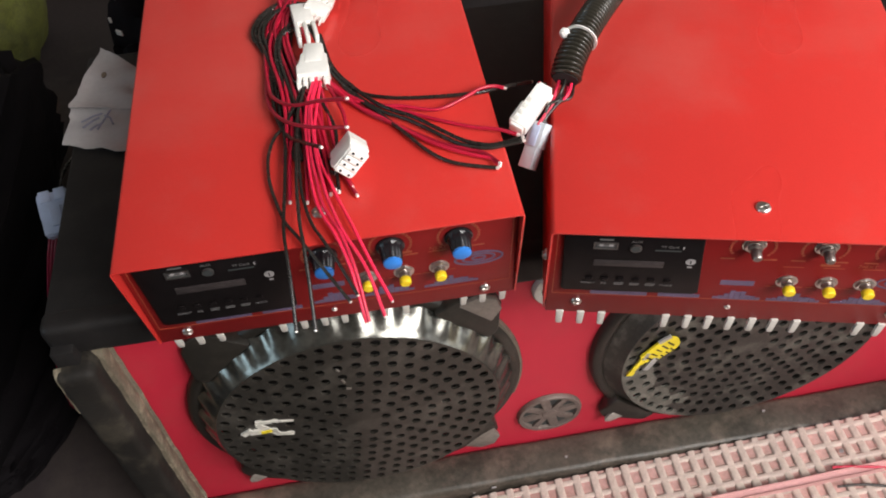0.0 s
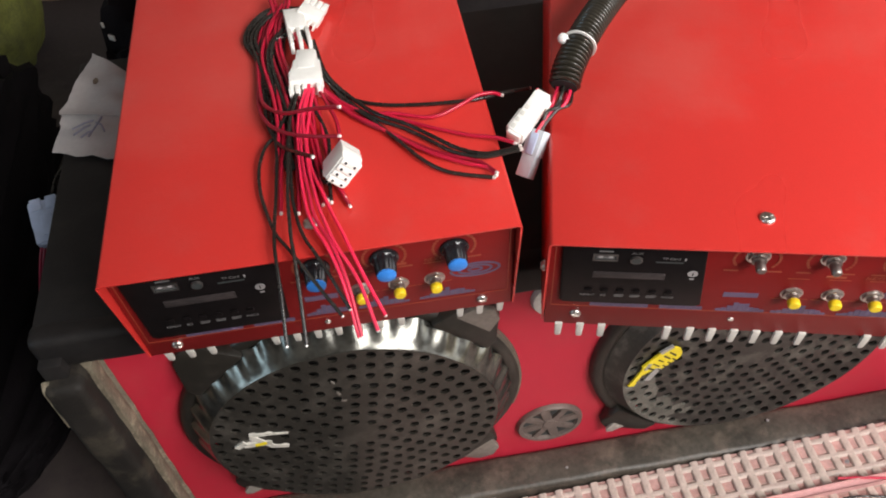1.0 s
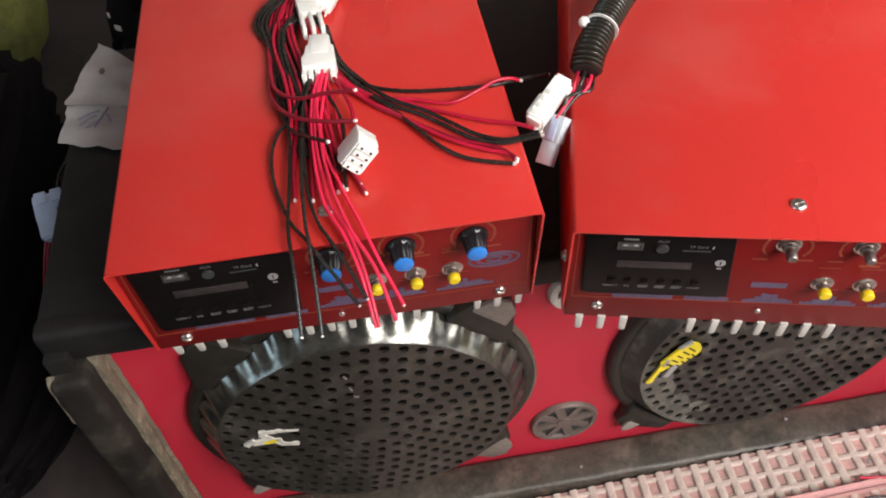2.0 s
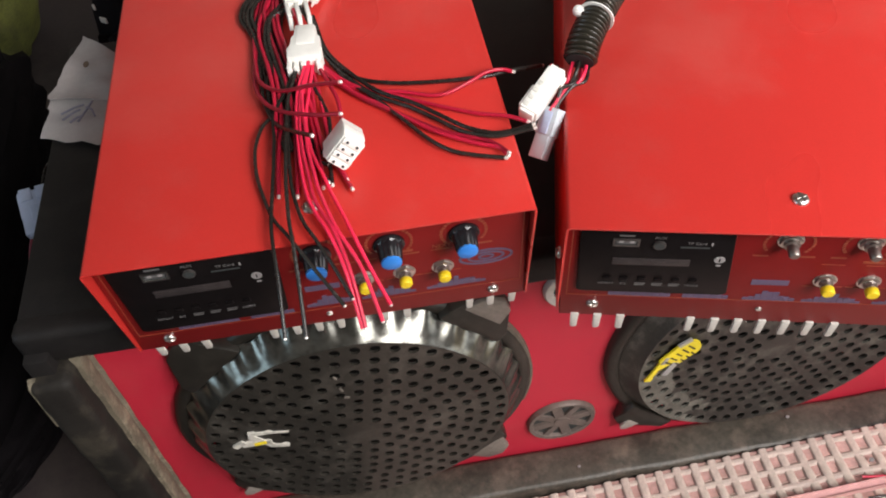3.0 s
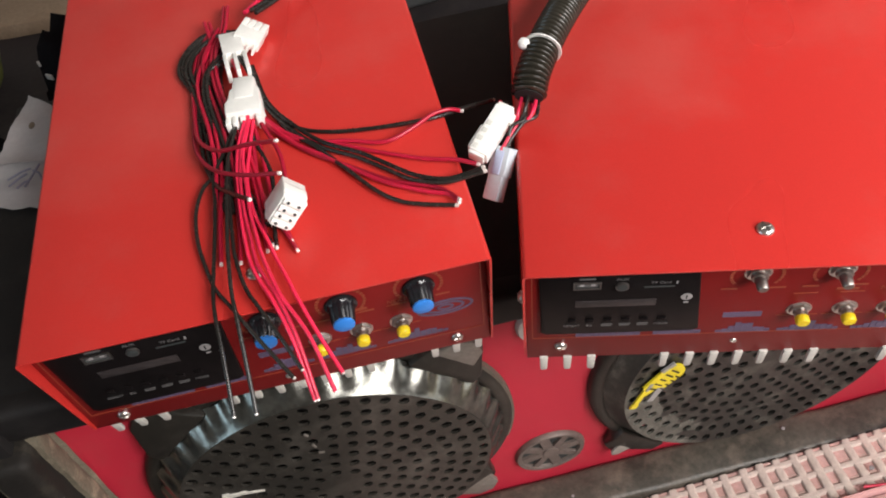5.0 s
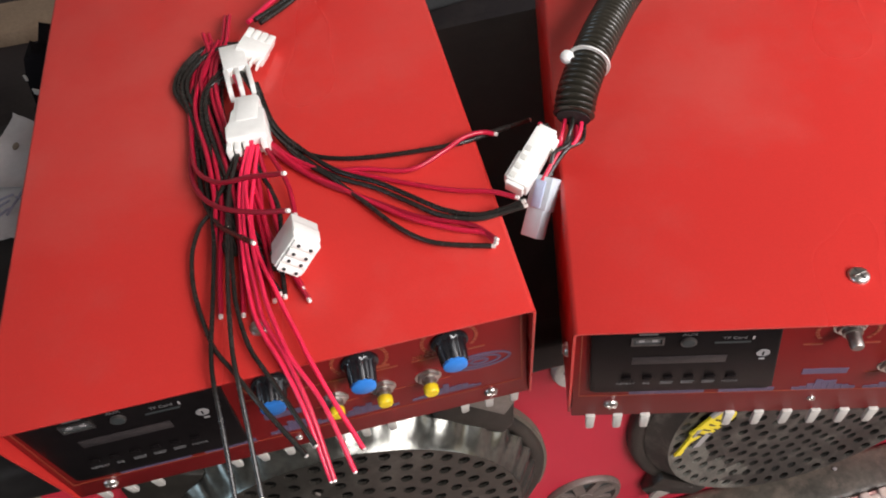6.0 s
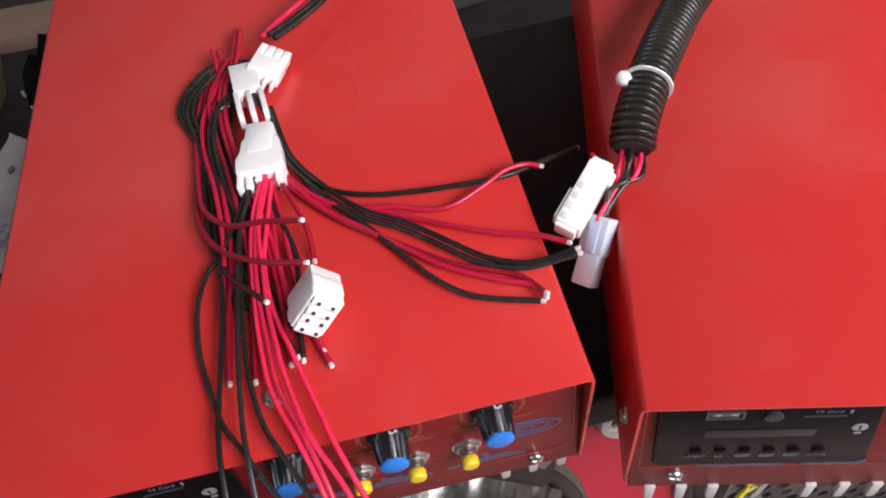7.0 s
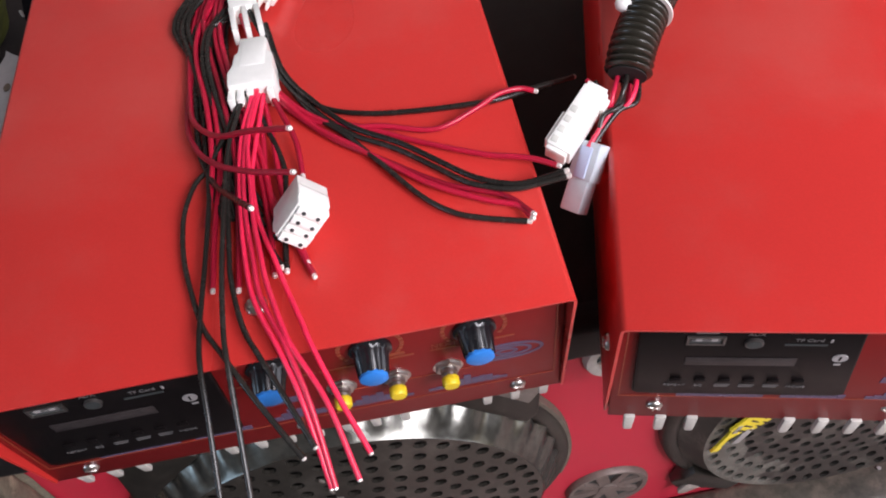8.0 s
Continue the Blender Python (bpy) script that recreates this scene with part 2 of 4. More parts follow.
def spline(points, per=8):
    p = [Vector(q) for q in points]
    p = [p[0] * 2 - p[1]] + p + [p[-1] * 2 - p[-2]]
    out = []
    for i in range(1, len(p) - 2):
        for k in range(per):
            t = k / per
            a, b, c, d = p[i - 1], p[i], p[i + 1], p[i + 2]
            out.append(0.5 * (2 * b + (c - a) * t + (2 * a - 5 * b + 4 * c - d) * t * t + (3 * b - a - 3 * c + d) * t ** 3))
    out.append(p[-2])
    return out


def sweep(path, radius, n=8):
    """A tube along a path; radius is a number or a function of the index."""
    b = bmesh.new()
    rings, side = [], None
    for i, q in enumerate(path):
        d = (path[min(i + 1, len(path) - 1)] - path[max(i - 1, 0)]).normalized()
        if side is None:
            side = d.orthogonal().normalized()
        side = (side - d * side.dot(d)).normalized()
        up = d.cross(side)
        r = radius(i) if callable(radius) else radius
        rings.append([b.verts.new(q + (side * math.cos(2 * math.pi * k / n) + up * math.sin(2 * math.pi * k / n)) * r) for k in range(n)])
    for p, q in zip(rings, rings[1:]):
        for k in range(n):
            b.faces.new((p[k], p[(k + 1) % n], q[(k + 1) % n], q[k]))
    b.faces.new(rings[0])
    b.faces.new(rings[-1])
    return b


def lettering(text, size, mat):
    """Flat letters standing in the xz plane, centred, facing -y."""
    c = bpy.data.curves.new("text", "FONT")
    c.body, c.size, c.align_x, c.align_y, c.extrude = text, size, "CENTER", "CENTER", 0.0001
    ob = bpy.data.objects.new("text", c)
    scene.collection.objects.link(ob)
    me = bpy.data.meshes.new_from_object(ob.evaluated_get(bpy.context.evaluated_depsgraph_get()))
    bpy.data.objects.remove(ob)
    me.transform(Matrix.Rotation(radians(90), 4, "X"))
    me.materials.clear()
    me.materials.append(M[mat])
    return me


# ---------------------------------------------------------------- room
def slab(name, lims, mat, label, category="wall"):
    b = box(*lims)
    ob = new(name, mesh_of(b, name, M[mat]))
    return tagged(ob, label, category, kind="structure")


slab("floor", (-1.9, 1.9, -1.2, 2.2, -0.1, 0.0), "floor", "dusty dark brown concrete floor", "floor")
slab("ceiling", (-2.0, 2.0, -1.2, 2.3, 2.5, 2.6), "ceiling", "plain grey-beige ceiling", "ceiling")
slab("wall_north", (-1.9, 1.9, 2.2, 2.3, 0, 2.5), "wall", "plain plastered wall")


def wall_with_opening(name, along, level, lo, hi, o0, o1, z0, z1, label):
    """A wall in the plane along = level with an opening from o0 to o1 and z0 to z1."""
    b = bmesh.new()
    d0, d1 = sorted((level, level + (0.1 if level > 0 else -0.1)))
    for a0, a1, c0, c1 in ((lo, o0, 0, 2.5), (o1, hi, 0, 2.5), (o0, o1, 0, z0), (o0, o1, z1, 2.5)):
        if c1 > c0:
            box(*((d0, d1, a0, a1, c0, c1) if along == "x" else (a0, a1, d0, d1, c0, c1)), bm=b)
    return tagged(new(name, mesh_of(b, name, M["wall"])), label, "wall", kind="structure")


wall_with_opening("wall_east", "x", 1.9, -1.2, 2.3, -0.80, 0.05, 0.0, 2.1, "plain plastered wall with an open doorway")
wall_with_opening("wall_west", "x", -1.9, -1.2, 2.3, -0.97, -0.27, 0.62, 1.42, "plain plastered wall with a small window opening")
wall_with_opening("wall_south", "y", -1.05, -1.9, 1.9, 0.50, 1.46, 0.98, 1.88, "plain plastered wall with a window opening")


def window(name, m, w, h):
    ob = thing(name, m, "painted window frame with clear panes", "window", kind="structure")
    for x0, x1, z0, z1 in ((0, w, 0, 0.05), (0, w, h - 0.05, h), (0, 0.05, 0.05, h - 0.05), (w - 0.05, w, 0.05, h - 0.05), (w / 2 - 0.02, w / 2 + 0.02, 0.05, h - 0.05)):
        part("window_frame", box(x0, x1, 0.0, 0.04, z0, z1, 0.003), "frame_paint", ob)
    for x0, x1 in ((0.05, w / 2 - 0.02), (w / 2 + 0.02, w - 0.05)):
        p = part("pane", box(x0, x1, 0.018, 0.022, 0.05, h - 0.05), "glass", ob)
        p.visible_shadow = False
    return ob


window("window_1", pose(0.50, -1.13, 0.98), 0.96, 0.90)
window("window_2", pose(-1.97, -0.27, 0.62, 0, 0, -90), 0.70, 0.80)

# ---------------------------------------------------------------- loudspeaker cabinet
CAB = pose(0.116, 0.06, 0, 0, 0, 0.6) @ pose(-0.116, -0.06, 0)
cab = thing("loudspeaker_cabinet", CAB, "black vinyl loudspeaker cabinet with red baffle, worn edges, on the floor", "loudspeaker")
XL, XR, YF, YB, ZT = -0.080, 0.690, 0.020, 0.338, 0.350
part("top_panel", box(XL, XR, YF + 0.026, YB, ZT - 0.016, ZT, 0.003), "vinyl", cab)
part("bottom_panel", box(XL, XR, YF + 0.012, YB, 0.0, 0.016, 0.003), "vinyl", cab)
part("side_panel", box(XL, XL + 0.016, YF + 0.012, YB, 0.0165, ZT - 0.0165, 0.002), "vinyl", cab)
part("side_panel", box(XR - 0.016, XR, YF + 0.012, YB, 0.0165, ZT - 0.0165, 0.002), "vinyl", cab)
part("back_panel", box(XL + 0.017, XR - 0.017, YB - 0.016, YB - 0.002, 0.017, ZT - 0.017), "vinyl", cab)
part("baffle", box(XL + 0.017, XR - 0.017, 0.060, 0.072, 0.017, ZT - 0.017), "baffle_red", cab, "crimson painted baffle board")


def worn_bar(x0, x1, y0, y1, z0, z1, axis, amount=0.0012):
    """A bar with rounded, slightly uneven edges."""
    b = box(x0, x1, y0, y1, z0, z1, 0.006, 3)
    cuts = [e for e in b.edges if abs((e.verts[0].co - e.verts[1].co)[axis]) > 0.1]
    bmesh.ops.subdivide_edges(b, edges=cuts, cuts=60, use_grid_fill=True)
    for v in b.verts:
        v.co += noise.noise_vector(v.co * 28) * amount + noise.noise_vector(v.co * 90) * amount * 0.5
    return b


part("front_edge", worn_bar(XL - 0.002, XR + 0.002, YF + 0.019, YF + 0.039, ZT - 0.031, ZT + 0.0008, 0, 0.0008), "vinyl", cab, "black vinyl top front edge")
part("front_edge", worn_bar(XL - 0.002, XR + 0.002, YF, YF + 0.039, 0.0, 0.031, 0), "edge_rubber", cab, "scuffed brown-black bottom edge")
for x0, x1, xi0, xi1 in ((XL - 0.002, XL + 0.0255, XL + 0.022, XL + 0.0285), (XR - 0.0255, XR + 0.002, XR - 0.0285, XR - 0.022)):
    bar = part("front_edge", worn_bar(x0, x1, YF + 0.001, YF + 0.0385, 0.0315, ZT - 0.0315, 2), "edge_dark", cab, "black side edge, frayed along its corner")
    part("frayed_strip", worn_bar(xi0 + 0.0008, xi1 - 0.0010, YF + 0.0185, YF + 0.0380, 0.0315, ZT - 0.0315, 2, 0.0011), "edge_worn", bar, "pale frayed fibres")

part("frayed_patch", worn_bar(XL - 0.004, XL + 0.003, YF + 0.004, YF + 0.014, 0.268, 0.318, 2, 0.003), "edge_worn", cab, "pale frayed fibres")

GR = 0.1165


def perforated_disc():
    """A round steel sheet with a ring of holes at its rim and a staggered field inside; holes go through."""
    holes = []
    for k, n in enumerate((50, 44, 38, 33, 27, 21, 15, 9)):
        r = 0.1102 - 0.0128 * k
        for i in range(n):
            a = 2 * math.pi * (i + 0.5 * (k % 2)) / n
            holes.append((r * math.cos(a), r * math.sin(a)))
    hr, hn = 0.0040, 10
    pts, edges = [], []

    def loop(cx, cz, r, n):
        s = len(pts)
        for i in range(n):
            a = 2 * math.pi * (i + 0.5) / n
            pts.append(Vector((cx + r * math.cos(a), cz + r * math.sin(a))))
            edges.append((s + i, s + (i + 1) % n))

    loop(0, 0, GR, 96)
    for h in holes:
        loop(*h, hr, hn)
    vs, _, fs, *_ = delaunay_2d_cdt(pts, edges, [], 1, 1e-7)
    harr = np.array(holes)
    b = bmesh.new()
    bv = [b.verts.new((v.x, 0, v.y)) for v in vs]
    for f in fs:
        c = sum((vs[i] for i in f), Vector((0, 0))) / len(f)
        if np.min(np.hypot(harr[:, 0] - c.x, harr[:, 1] - c.y)) > hr * 0.93:
            b.faces.new([bv[i] for i in f])
    rim = [e for e in b.edges if len(e.link_faces) == 1 and max(math.hypot(v.co.x, v.co.z) for v in e.verts) < GR * 0.99]
    for v in [v for v in b.verts if not v.link_faces]:
        b.verts.remove(v)
    ext = bmesh.ops.extrude_edge_only(b, edges=rim)
    for v in ext["geom"]:
        if isinstance(v, bmesh.types.BMVert):
            v.co.y += 0.0022
    for v in b.verts:
        r = math.hypot(v.co.x, v.co.z)
        v.co.y += -0.0035 * (1 - (r / GR) ** 2)
    return b


DISC = mesh_of(perforated_disc(), "grille", M["grille"])


def dished(verts, lift=0.0):
    """Brings the rim forward, as in a sheet that is dented in its middle."""
    for v in verts:
        v.co.y -= lift + 0.006 * max(0.0, (math.hypot(v.co.x, v.co.z) - 0.084) / (GR - 0.084)) ** 1.3


DISHED = DISC.copy()
DISHED.materials[0] = M["grille_dusty"]
dished(DISHED.vertices)
DISHED.materials.append(M["grille_pale"])
for face in DISHED.polygons:
    c = face.center
    turned = math.degrees(math.atan2(c.z, c.x)) % 360
    wob = noise.noise(c * 60)
    if 192 + 14 * wob < turned < 262 + 20 * wob and math.hypot(c.x, c.z) > 0.090 + 0.012 * wob:
        face.material_index = 1
WALL = mesh_of(lathe([(GR, 0), (GR + 0.0004, 0.0008), (GR + 0.0040, 0.005), (GR + 0.0078, 0.010), (GR + 0.0110, 0.0145), (GR + 0.0136, 0.0185)], 276, 0.0020, 36, False), "grille_wall", M["grille_wall"], 60)
WALL_DULL = mesh_of(lathe([(GR, 0), (GR + 0.0004, 0.0008), (GR + 0.0052, 0.010), (GR + 0.0125, 0.0195)], 96, caps=False), "grille_wall", M["dust_wall"], 60)
RING = mesh_of(lathe([(GR + 0.0108, 0.0275), (GR + 0.0112, 0.0210), (GR + 0.0140, 0.0185), (GR + 0.0190, 0.0185), (GR + 0.0225, 0.0215), (GR + 0.0232, 0.0275)], 96, caps=False), "gasket", M["gasket"], 50)
CONE = mesh_of(lathe([(GR + 0.009, 0.0265), (0.10, 0.022), (0.045, 0.025), (0.04, 0.018), (0.02, 0.013), (0.001, 0.012)], 48), "cone", M["cone"], 40)


def clamp_mesh():
    b = prism([(0.126, -0.030), (0.138, -0.028), (0.158, -0.014), (0.163, 0.0), (0.158, 0.014), (0.138, 0.028), (0.126, 0.030)], 0.013, 0.0278, 0.0025)
    for v in b.verts:
        if v.co.x > 0.148:
            v.co.y = 0.0278 - (0.0278 - v.co.y) * 0.45
    return b


CLAMP = mesh_of(clamp_mesh(), "clamp", M["gasket"], 35)
PLATE = mesh_of(prism([(0.141, -0.017), (0.158, -0.012), (0.1645, 0.0), (0.159, 0.013), (0.142, 0.020), (0.138, 0.004)], 0.0150, 0.0195, 0.0010), "clamp_plate", M["clamp_grey"], 35)
TIP = mesh_of(prism([(0.146, -0.008), (0.160, -0.0045), (0.1635, 0.0), (0.160, 0.0045), (0.146, 0.008)], 0.0175, 0.0205, 0.0008), "clamp_tip", M["clamp_tip"], 35)


def bar_between(b, p, q, w, y0, y1):
    """A flat bar on the xz plane from p to q."""
    p, q = Vector(p), Vector(q)
    n = Vector((-(q - p).y, (q - p).x)).normalized() * w / 2
    join(b, prism([tuple(p + n), tuple(q + n), tuple(q - n), tuple(p - n)], y0, y1))


def speaker(cx, cz, turn, sink=0.0):
    """sink: how far the grille sheet is pushed back into its ring."""
    sp = part("speaker", RING.copy(), None, cab, "round speaker with perforated black steel grille", pose(cx, 0.0322, cz))
    gr = part("grille", DISHED if sink else DISC, None, sp, "perforated black steel grille sheet", pose(0, sink, 0, 0, turn, 0))
    part("grille_wall", WALL_DULL if sink else WALL, None, sp, "dull black grille rim" if sink else "glossy rippled grille rim", Matrix.Translation((0, sink * 0.5, 0)) @ Matrix.Diagonal((1, 1 - sink / 0.04, 1, 1)))
    part("cone", CONE, None, sp)
    for a in (45, 135, 225) if sink else (45, 135, 225, 315):
        if a == 45 and not sink:
            part("clamp_plate", PLATE, None, sp, "grey metal clamp plate", pose(0, 0, 0, 0, -a, 0))
        part("clamp", CLAMP, None, sp, m=pose(0, 0, 0, 0, -a, 0))
        if a in (225, 315):
            part("clamp_tip", PLATE if a == 315 else TIP, None, sp, "grey scuffed clamp tip", pose(0, -0.0010, 0, 0, -a, 0))
    return sp


sp1 = speaker(0.1135, 0.179, 8)
b = bmesh.new()
for k in range(26):
    a0, a1 = radians(-16 + 2 * k), radians(-14 + 2 * k)
    w = 0.0008 + 0.0016 * (k / 25) ** 0.7
    q = [b.verts.new((rr * math.cos(a), y, rr * math.sin(a))) for y in (0.0215, 0.0272) for rr, a in ((0.1385, a0), (0.1395 + w, a0), (0.1395 + w, a1), (0.1385, a1))]
    for f in ((0, 1, 2, 3), (7, 6, 5, 4), (1, 5, 6, 2), (0, 3, 7, 4), (0, 4, 5, 1), (3, 2, 6, 7)):
        b.faces.new([q[i] for i in f])
part("gasket_edge", b, "card", sp1, "pale edge of the gasket")
sp2 = speaker(0.4555, 0.178, 21, 0.012)


def strokes(rows, y0, y1):
    b = bmesh.new()
    for x0, z0, x1, z1, w in rows:
        bar_between(b, (x0, z0), (x1, z1), w, y0, y1)
    return b


# stickers, drawn as plain shapes
part("sticker", strokes([(-0.083, 0.025, -0.070, 0.024, 0.004), (-0.071, 0.0245, -0.053, 0.021, 0.0028), (-0.096, 0.009, -0.088, 0.015, 0.005), (-0.090, 0.011, -0.068, 0.010, 0.006),
                         (-0.082, 0.022, -0.068, 0.004, 0.005), (-0.070, 0.004, -0.056, 0.000, 0.0045)], -0.0030, -0.0008), "sticker_white", sp1, "torn remains of a white sticker")
part("sticker", strokes([(-0.081, 0.010, -0.072, 0.011, 0.004)], -0.0034, -0.0012), "sticker_yellow", sp1, "yellow sticker scrap")
part("sticker", strokes([(-0.1105, -0.0085, -0.1085, -0.0050, 0.0068), (-0.1100, -0.0070, -0.1030, 0.0070, 0.0050), (-0.1035, 0.0055, -0.0930, 0.0085, 0.0050), (-0.1035, 0.0055, -0.0998, 0.0190, 0.0040), (-0.0960, 0.0095, -0.0820, 0.0235, 0.0230)], 0.0094, 0.0112), "sticker_yellow", sp2, "yellow forked sticker with unreadable dark marks")
part("sticker", prism([(-0.0818 + 0.0120 * math.cos(a) * 0.72 - 0.0118 * math.sin(a) * 0.69, 0.0242 + 0.0120 * math.cos(a) * 0.69 + 0.0118 * math.sin(a) * 0.72) for a in (2 * math.pi * k / 24 for k in range(24))], 0.0092, 0.0110),
     "sticker_yellow", sp2, "rounded yellow sticker end")
part("sticker", strokes([(-0.0960, -0.0070, -0.0880, 0.0080, 0.0066), (-0.1000, 0.0120, -0.0970, 0.0200, 0.0040), (-0.0900, 0.0330, -0.0800, 0.0390, 0.0050)], 0.0086, 0.0104), "sticker_grey", sp2, "grey sticker scrap")
part("sticker_marks", strokes([(-0.0985 + 0.0042 * k, 0.0150 + 0.0040 * k, -0.0920 + 0.0042 * k, 0.0078 + 0.0040 * k, 0.0014) for k in range(5)] + [(-0.0885 + 0.0038 * k, 0.0080 + 0.0038 * k, -0.0856 + 0.0038 * k, 0.0048 + 0.0038 * k, 0.0012) for k in range(4)], 0.0084, 0.0094), "knob_black", sp2, "dark unreadable sticker marks")
part("scuff", strokes([(-0.0075, 0.0690, -0.0060, 0.0645, 0.0014), (-0.0060, 0.0560, -0.0020, 0.0552, 0.0022), (-0.0100, 0.0850, -0.0080, 0.0815, 0.0010)], -0.0032, -0.0018), "clamp_grey", sp1, "dull scuff on the grille")
for ob in [o for o in sp2.children if o.name.startswith("sticker")]:
    dished(ob.data.vertices, 0.0020)


def port(cx, cz, mat, label):
    """A round vent cap with a rim, a hub and spokes."""
    p = part("port", lathe([(0.0255, 0.0), (0.0265, -0.004), (0.0300, -0.0045), (0.0315, -0.002), (0.0315, 0.0)], 48, caps=False), mat, cab, label, pose(cx, 0.0599, cz))
    b = bmesh.new()
    for k in range(8):
        a = math.pi * k / 4 + 0.25
        bar_between(b, (0.004 * math.cos(a), 0.004 * math.sin(a)), (0.0262 * math.cos(a), 0.0262 * math.sin(a)), 0.0062 if k % 2 else 0.0085, -0.0034, -0.0008)
    join(b, lathe([(0.0001, -0.004), (0.007, -0.0042), (0.008, -0.001)], 24))
    part("spokes", b, mat, p)
    part("mesh_backing", lathe([(0.026, -0.0009), (0.026, -0.0002)], 32), "hole_dark", p)
    return p


port(0.2855, 0.084, "port_grey", "dull grey round vent cap with spokes")
cap = part("port", lathe([(0.0135, 0.0), (0.0138, -0.0042), (0.0160, -0.0050), (0.0195, -0.0046), (0.0208, -0.002), (0.0208, 0.0)], 48, caps=False), "port_white", cab, "small off-white round vent cap with thin spokes", pose(0.2800, 0.0596, 0.2840))
b = bmesh.new()
for k in range(6):
    a = math.pi * k / 3 + 0.55
    bar_between(b, (0.002 * math.cos(a), 0.002 * math.sin(a)), (0.0142 * math.cos(a), 0.0142 * math.sin(a)), 0.0026, -0.0032, -0.0012)
part("spokes", b, "port_white", cap)
part("mesh_backing", lathe([(0.0140, -0.0010), (0.0140, -0.0002)], 32), "hole_dark", cap)

# ---------------------------------------------------------------- amplifiers
AW, AH, AD, PY = 0.235, 0.092, 0.400, 0.0155
LEANING = pose(0, PY, 0, 4.4) @ pose(0, -PY, 0)
UPRIGHT = pose(0, 0.0122, 0.0044, 2.0) @ Matrix.Diagonal((1, 1, 0.905, 1)) @ pose(0, -PY, 0)


def cover_mesh():
    """Folded sheet: a top and two sides whose front edges slope back to the panel."""
    t = 0.0012
    b = bmesh.new()
    prof_out = [(0.0, 0.0), (0.0, AH - 0.0025), (0.0007, AH - 0.0008), (0.0025, AH), (AW - 0.0025, AH), (AW - 0.0007, AH - 0.0008), (AW, AH - 0.0025), (AW, 0.0)]
    prof_in = [(t, 0.0), (t, AH - 0.003), (0.0015, AH - 0.0018), (0.003, AH - t), (AW - 0.003, AH - t), (AW - 0.0015, AH - 0.0018), (AW - t, AH - 0.003), (AW - t, 0.0)]
    rows = []
    for back in (0, 1):
        for prof in (prof_out, prof_in):
            rows.append([b.verts.new((x, AD if back else 0.0145 * (1 - z / AH), z)) for x, z in prof])
    fo, fi, bo, bi = rows
    n = len(prof_out)
    for i in range(n - 1):
        b.faces.new((fo[i], fo[i + 1], bo[i + 1], bo[i]))
        b.faces.new((fi[i], bi[i], bi[i + 1], fi[i + 1]))
        b.faces.new((fo[i], fi[i], fi[i + 1], fo[i + 1]))
        b.faces.new((bo[i], bo[i + 1], bi[i + 1], bi[i]))
    for i in (0, n - 1):
        b.faces.new((fo[i], bo[i], bi[i], fi[i]))
    return b


def screw_mesh(r):
    b = lathe([(r, 0), (r, -0.0007), (r * 0.85, -0.0016), (r * 0.5, -0.0022), (0.0002, -0.0024)], 20)
    join(b, box(-r * 0.7, r * 0.7, -0.0026, -0.0018, -r * 0.09, r * 0.09))
    join(b, box(-r * 0.09, r * 0.09, -0.0026, -0.0018, -r * 0.7, r * 0.7))
    return b


def hex_nut(r, h):
    b = prism([(r * math.cos(math.pi * k / 3 + 0.3), r * math.sin(math.pi * k / 3 + 0.3)) for k in range(6)], -h, 0, 0.0004)
    return join(b, lathe([(r * 1.15, 0), (r * 1.15, -0.0006), (r * 0.8, -0.0006)], 24))


def knob_mesh():
    b = bmesh.new()
    n, rings = 48, []
    for r, y in ((0.0088, 0.0), (0.0088, -0.0022), (0.0078, -0.0030), (0.0071, -0.0052), (0.0062, -0.0182), (0.0058, -0.0188)):
        ring = []
        for i in range(n):
            a = 2 * math.pi * i / n
            rr = r - (0.00045 if (i % 4 < 2 and y < -0.004) else 0)
            ring.append(b.verts.new((rr * math.cos(a), y, rr * math.sin(a))))
        rings.append(ring)
    for p, q in zip(rings, rings[1:]):
        for i in range(n):
            b.faces.new((p[i], p[(i + 1) % n], q[(i + 1) % n], q[i]))
    b.faces.new(rings[0])
    b.faces.new(rings[-1])
    return b


PIECES = {
    "screw": mesh_of(screw_mesh(0.0036), "screw", M["steel"], 40),
    "top_screw": mesh_of(screw_mesh(0.0044), "screw", M["steel"], 40),
    "knob": mesh_of(knob_mesh(), "knob", M["knob_black"], 30),
    "knob_cap": mesh_of(lathe([(0.0057, -0.0180), (0.0057, -0.0204), (0.0048, -0.0212), (0.0002, -0.0214)], 32), "knob_cap", M["cap_blue"], 40),
    "nut": mesh_of(hex_nut(0.0062, 0.0028), "nut", M["steel"], 25),
    "bush": mesh_of(lathe([(0.0040, 0.0), (0.0040, -0.0055), (0.0030, -0.0058), (0.0026, -0.0085), (0.0002, -0.0085)], 28), "bush", M["dull_steel"], 30),
    "cap": mesh_of(lathe([(0.0036, -0.0078), (0.0040, -0.0084), (0.0040, -0.0128), (0.0034, -0.0140), (0.0002, -0.0143)], 28), "button_cap", M["cap_yellow"], 40),
    "shaft": mesh_of(lathe([(0.0044, 0.0), (0.0044, -0.0050), (0.0032, -0.0054), (0.0030, -0.0125), (0.0024, -0.0135), (0.0002, -0.0135)], 28), "shaft", M["dull_steel"], 30),
    "tab": mesh_of(prism([(-0.0024, 0.002), (0.0024, 0.002), (0.0020, -0.0115), (0.0012, -0.0125), (-0.0012, -0.0125), (-0.0020, -0.0115)], -0.0012, 0.0012, 0.0005), "tab", M["tab_white"], 35),
}


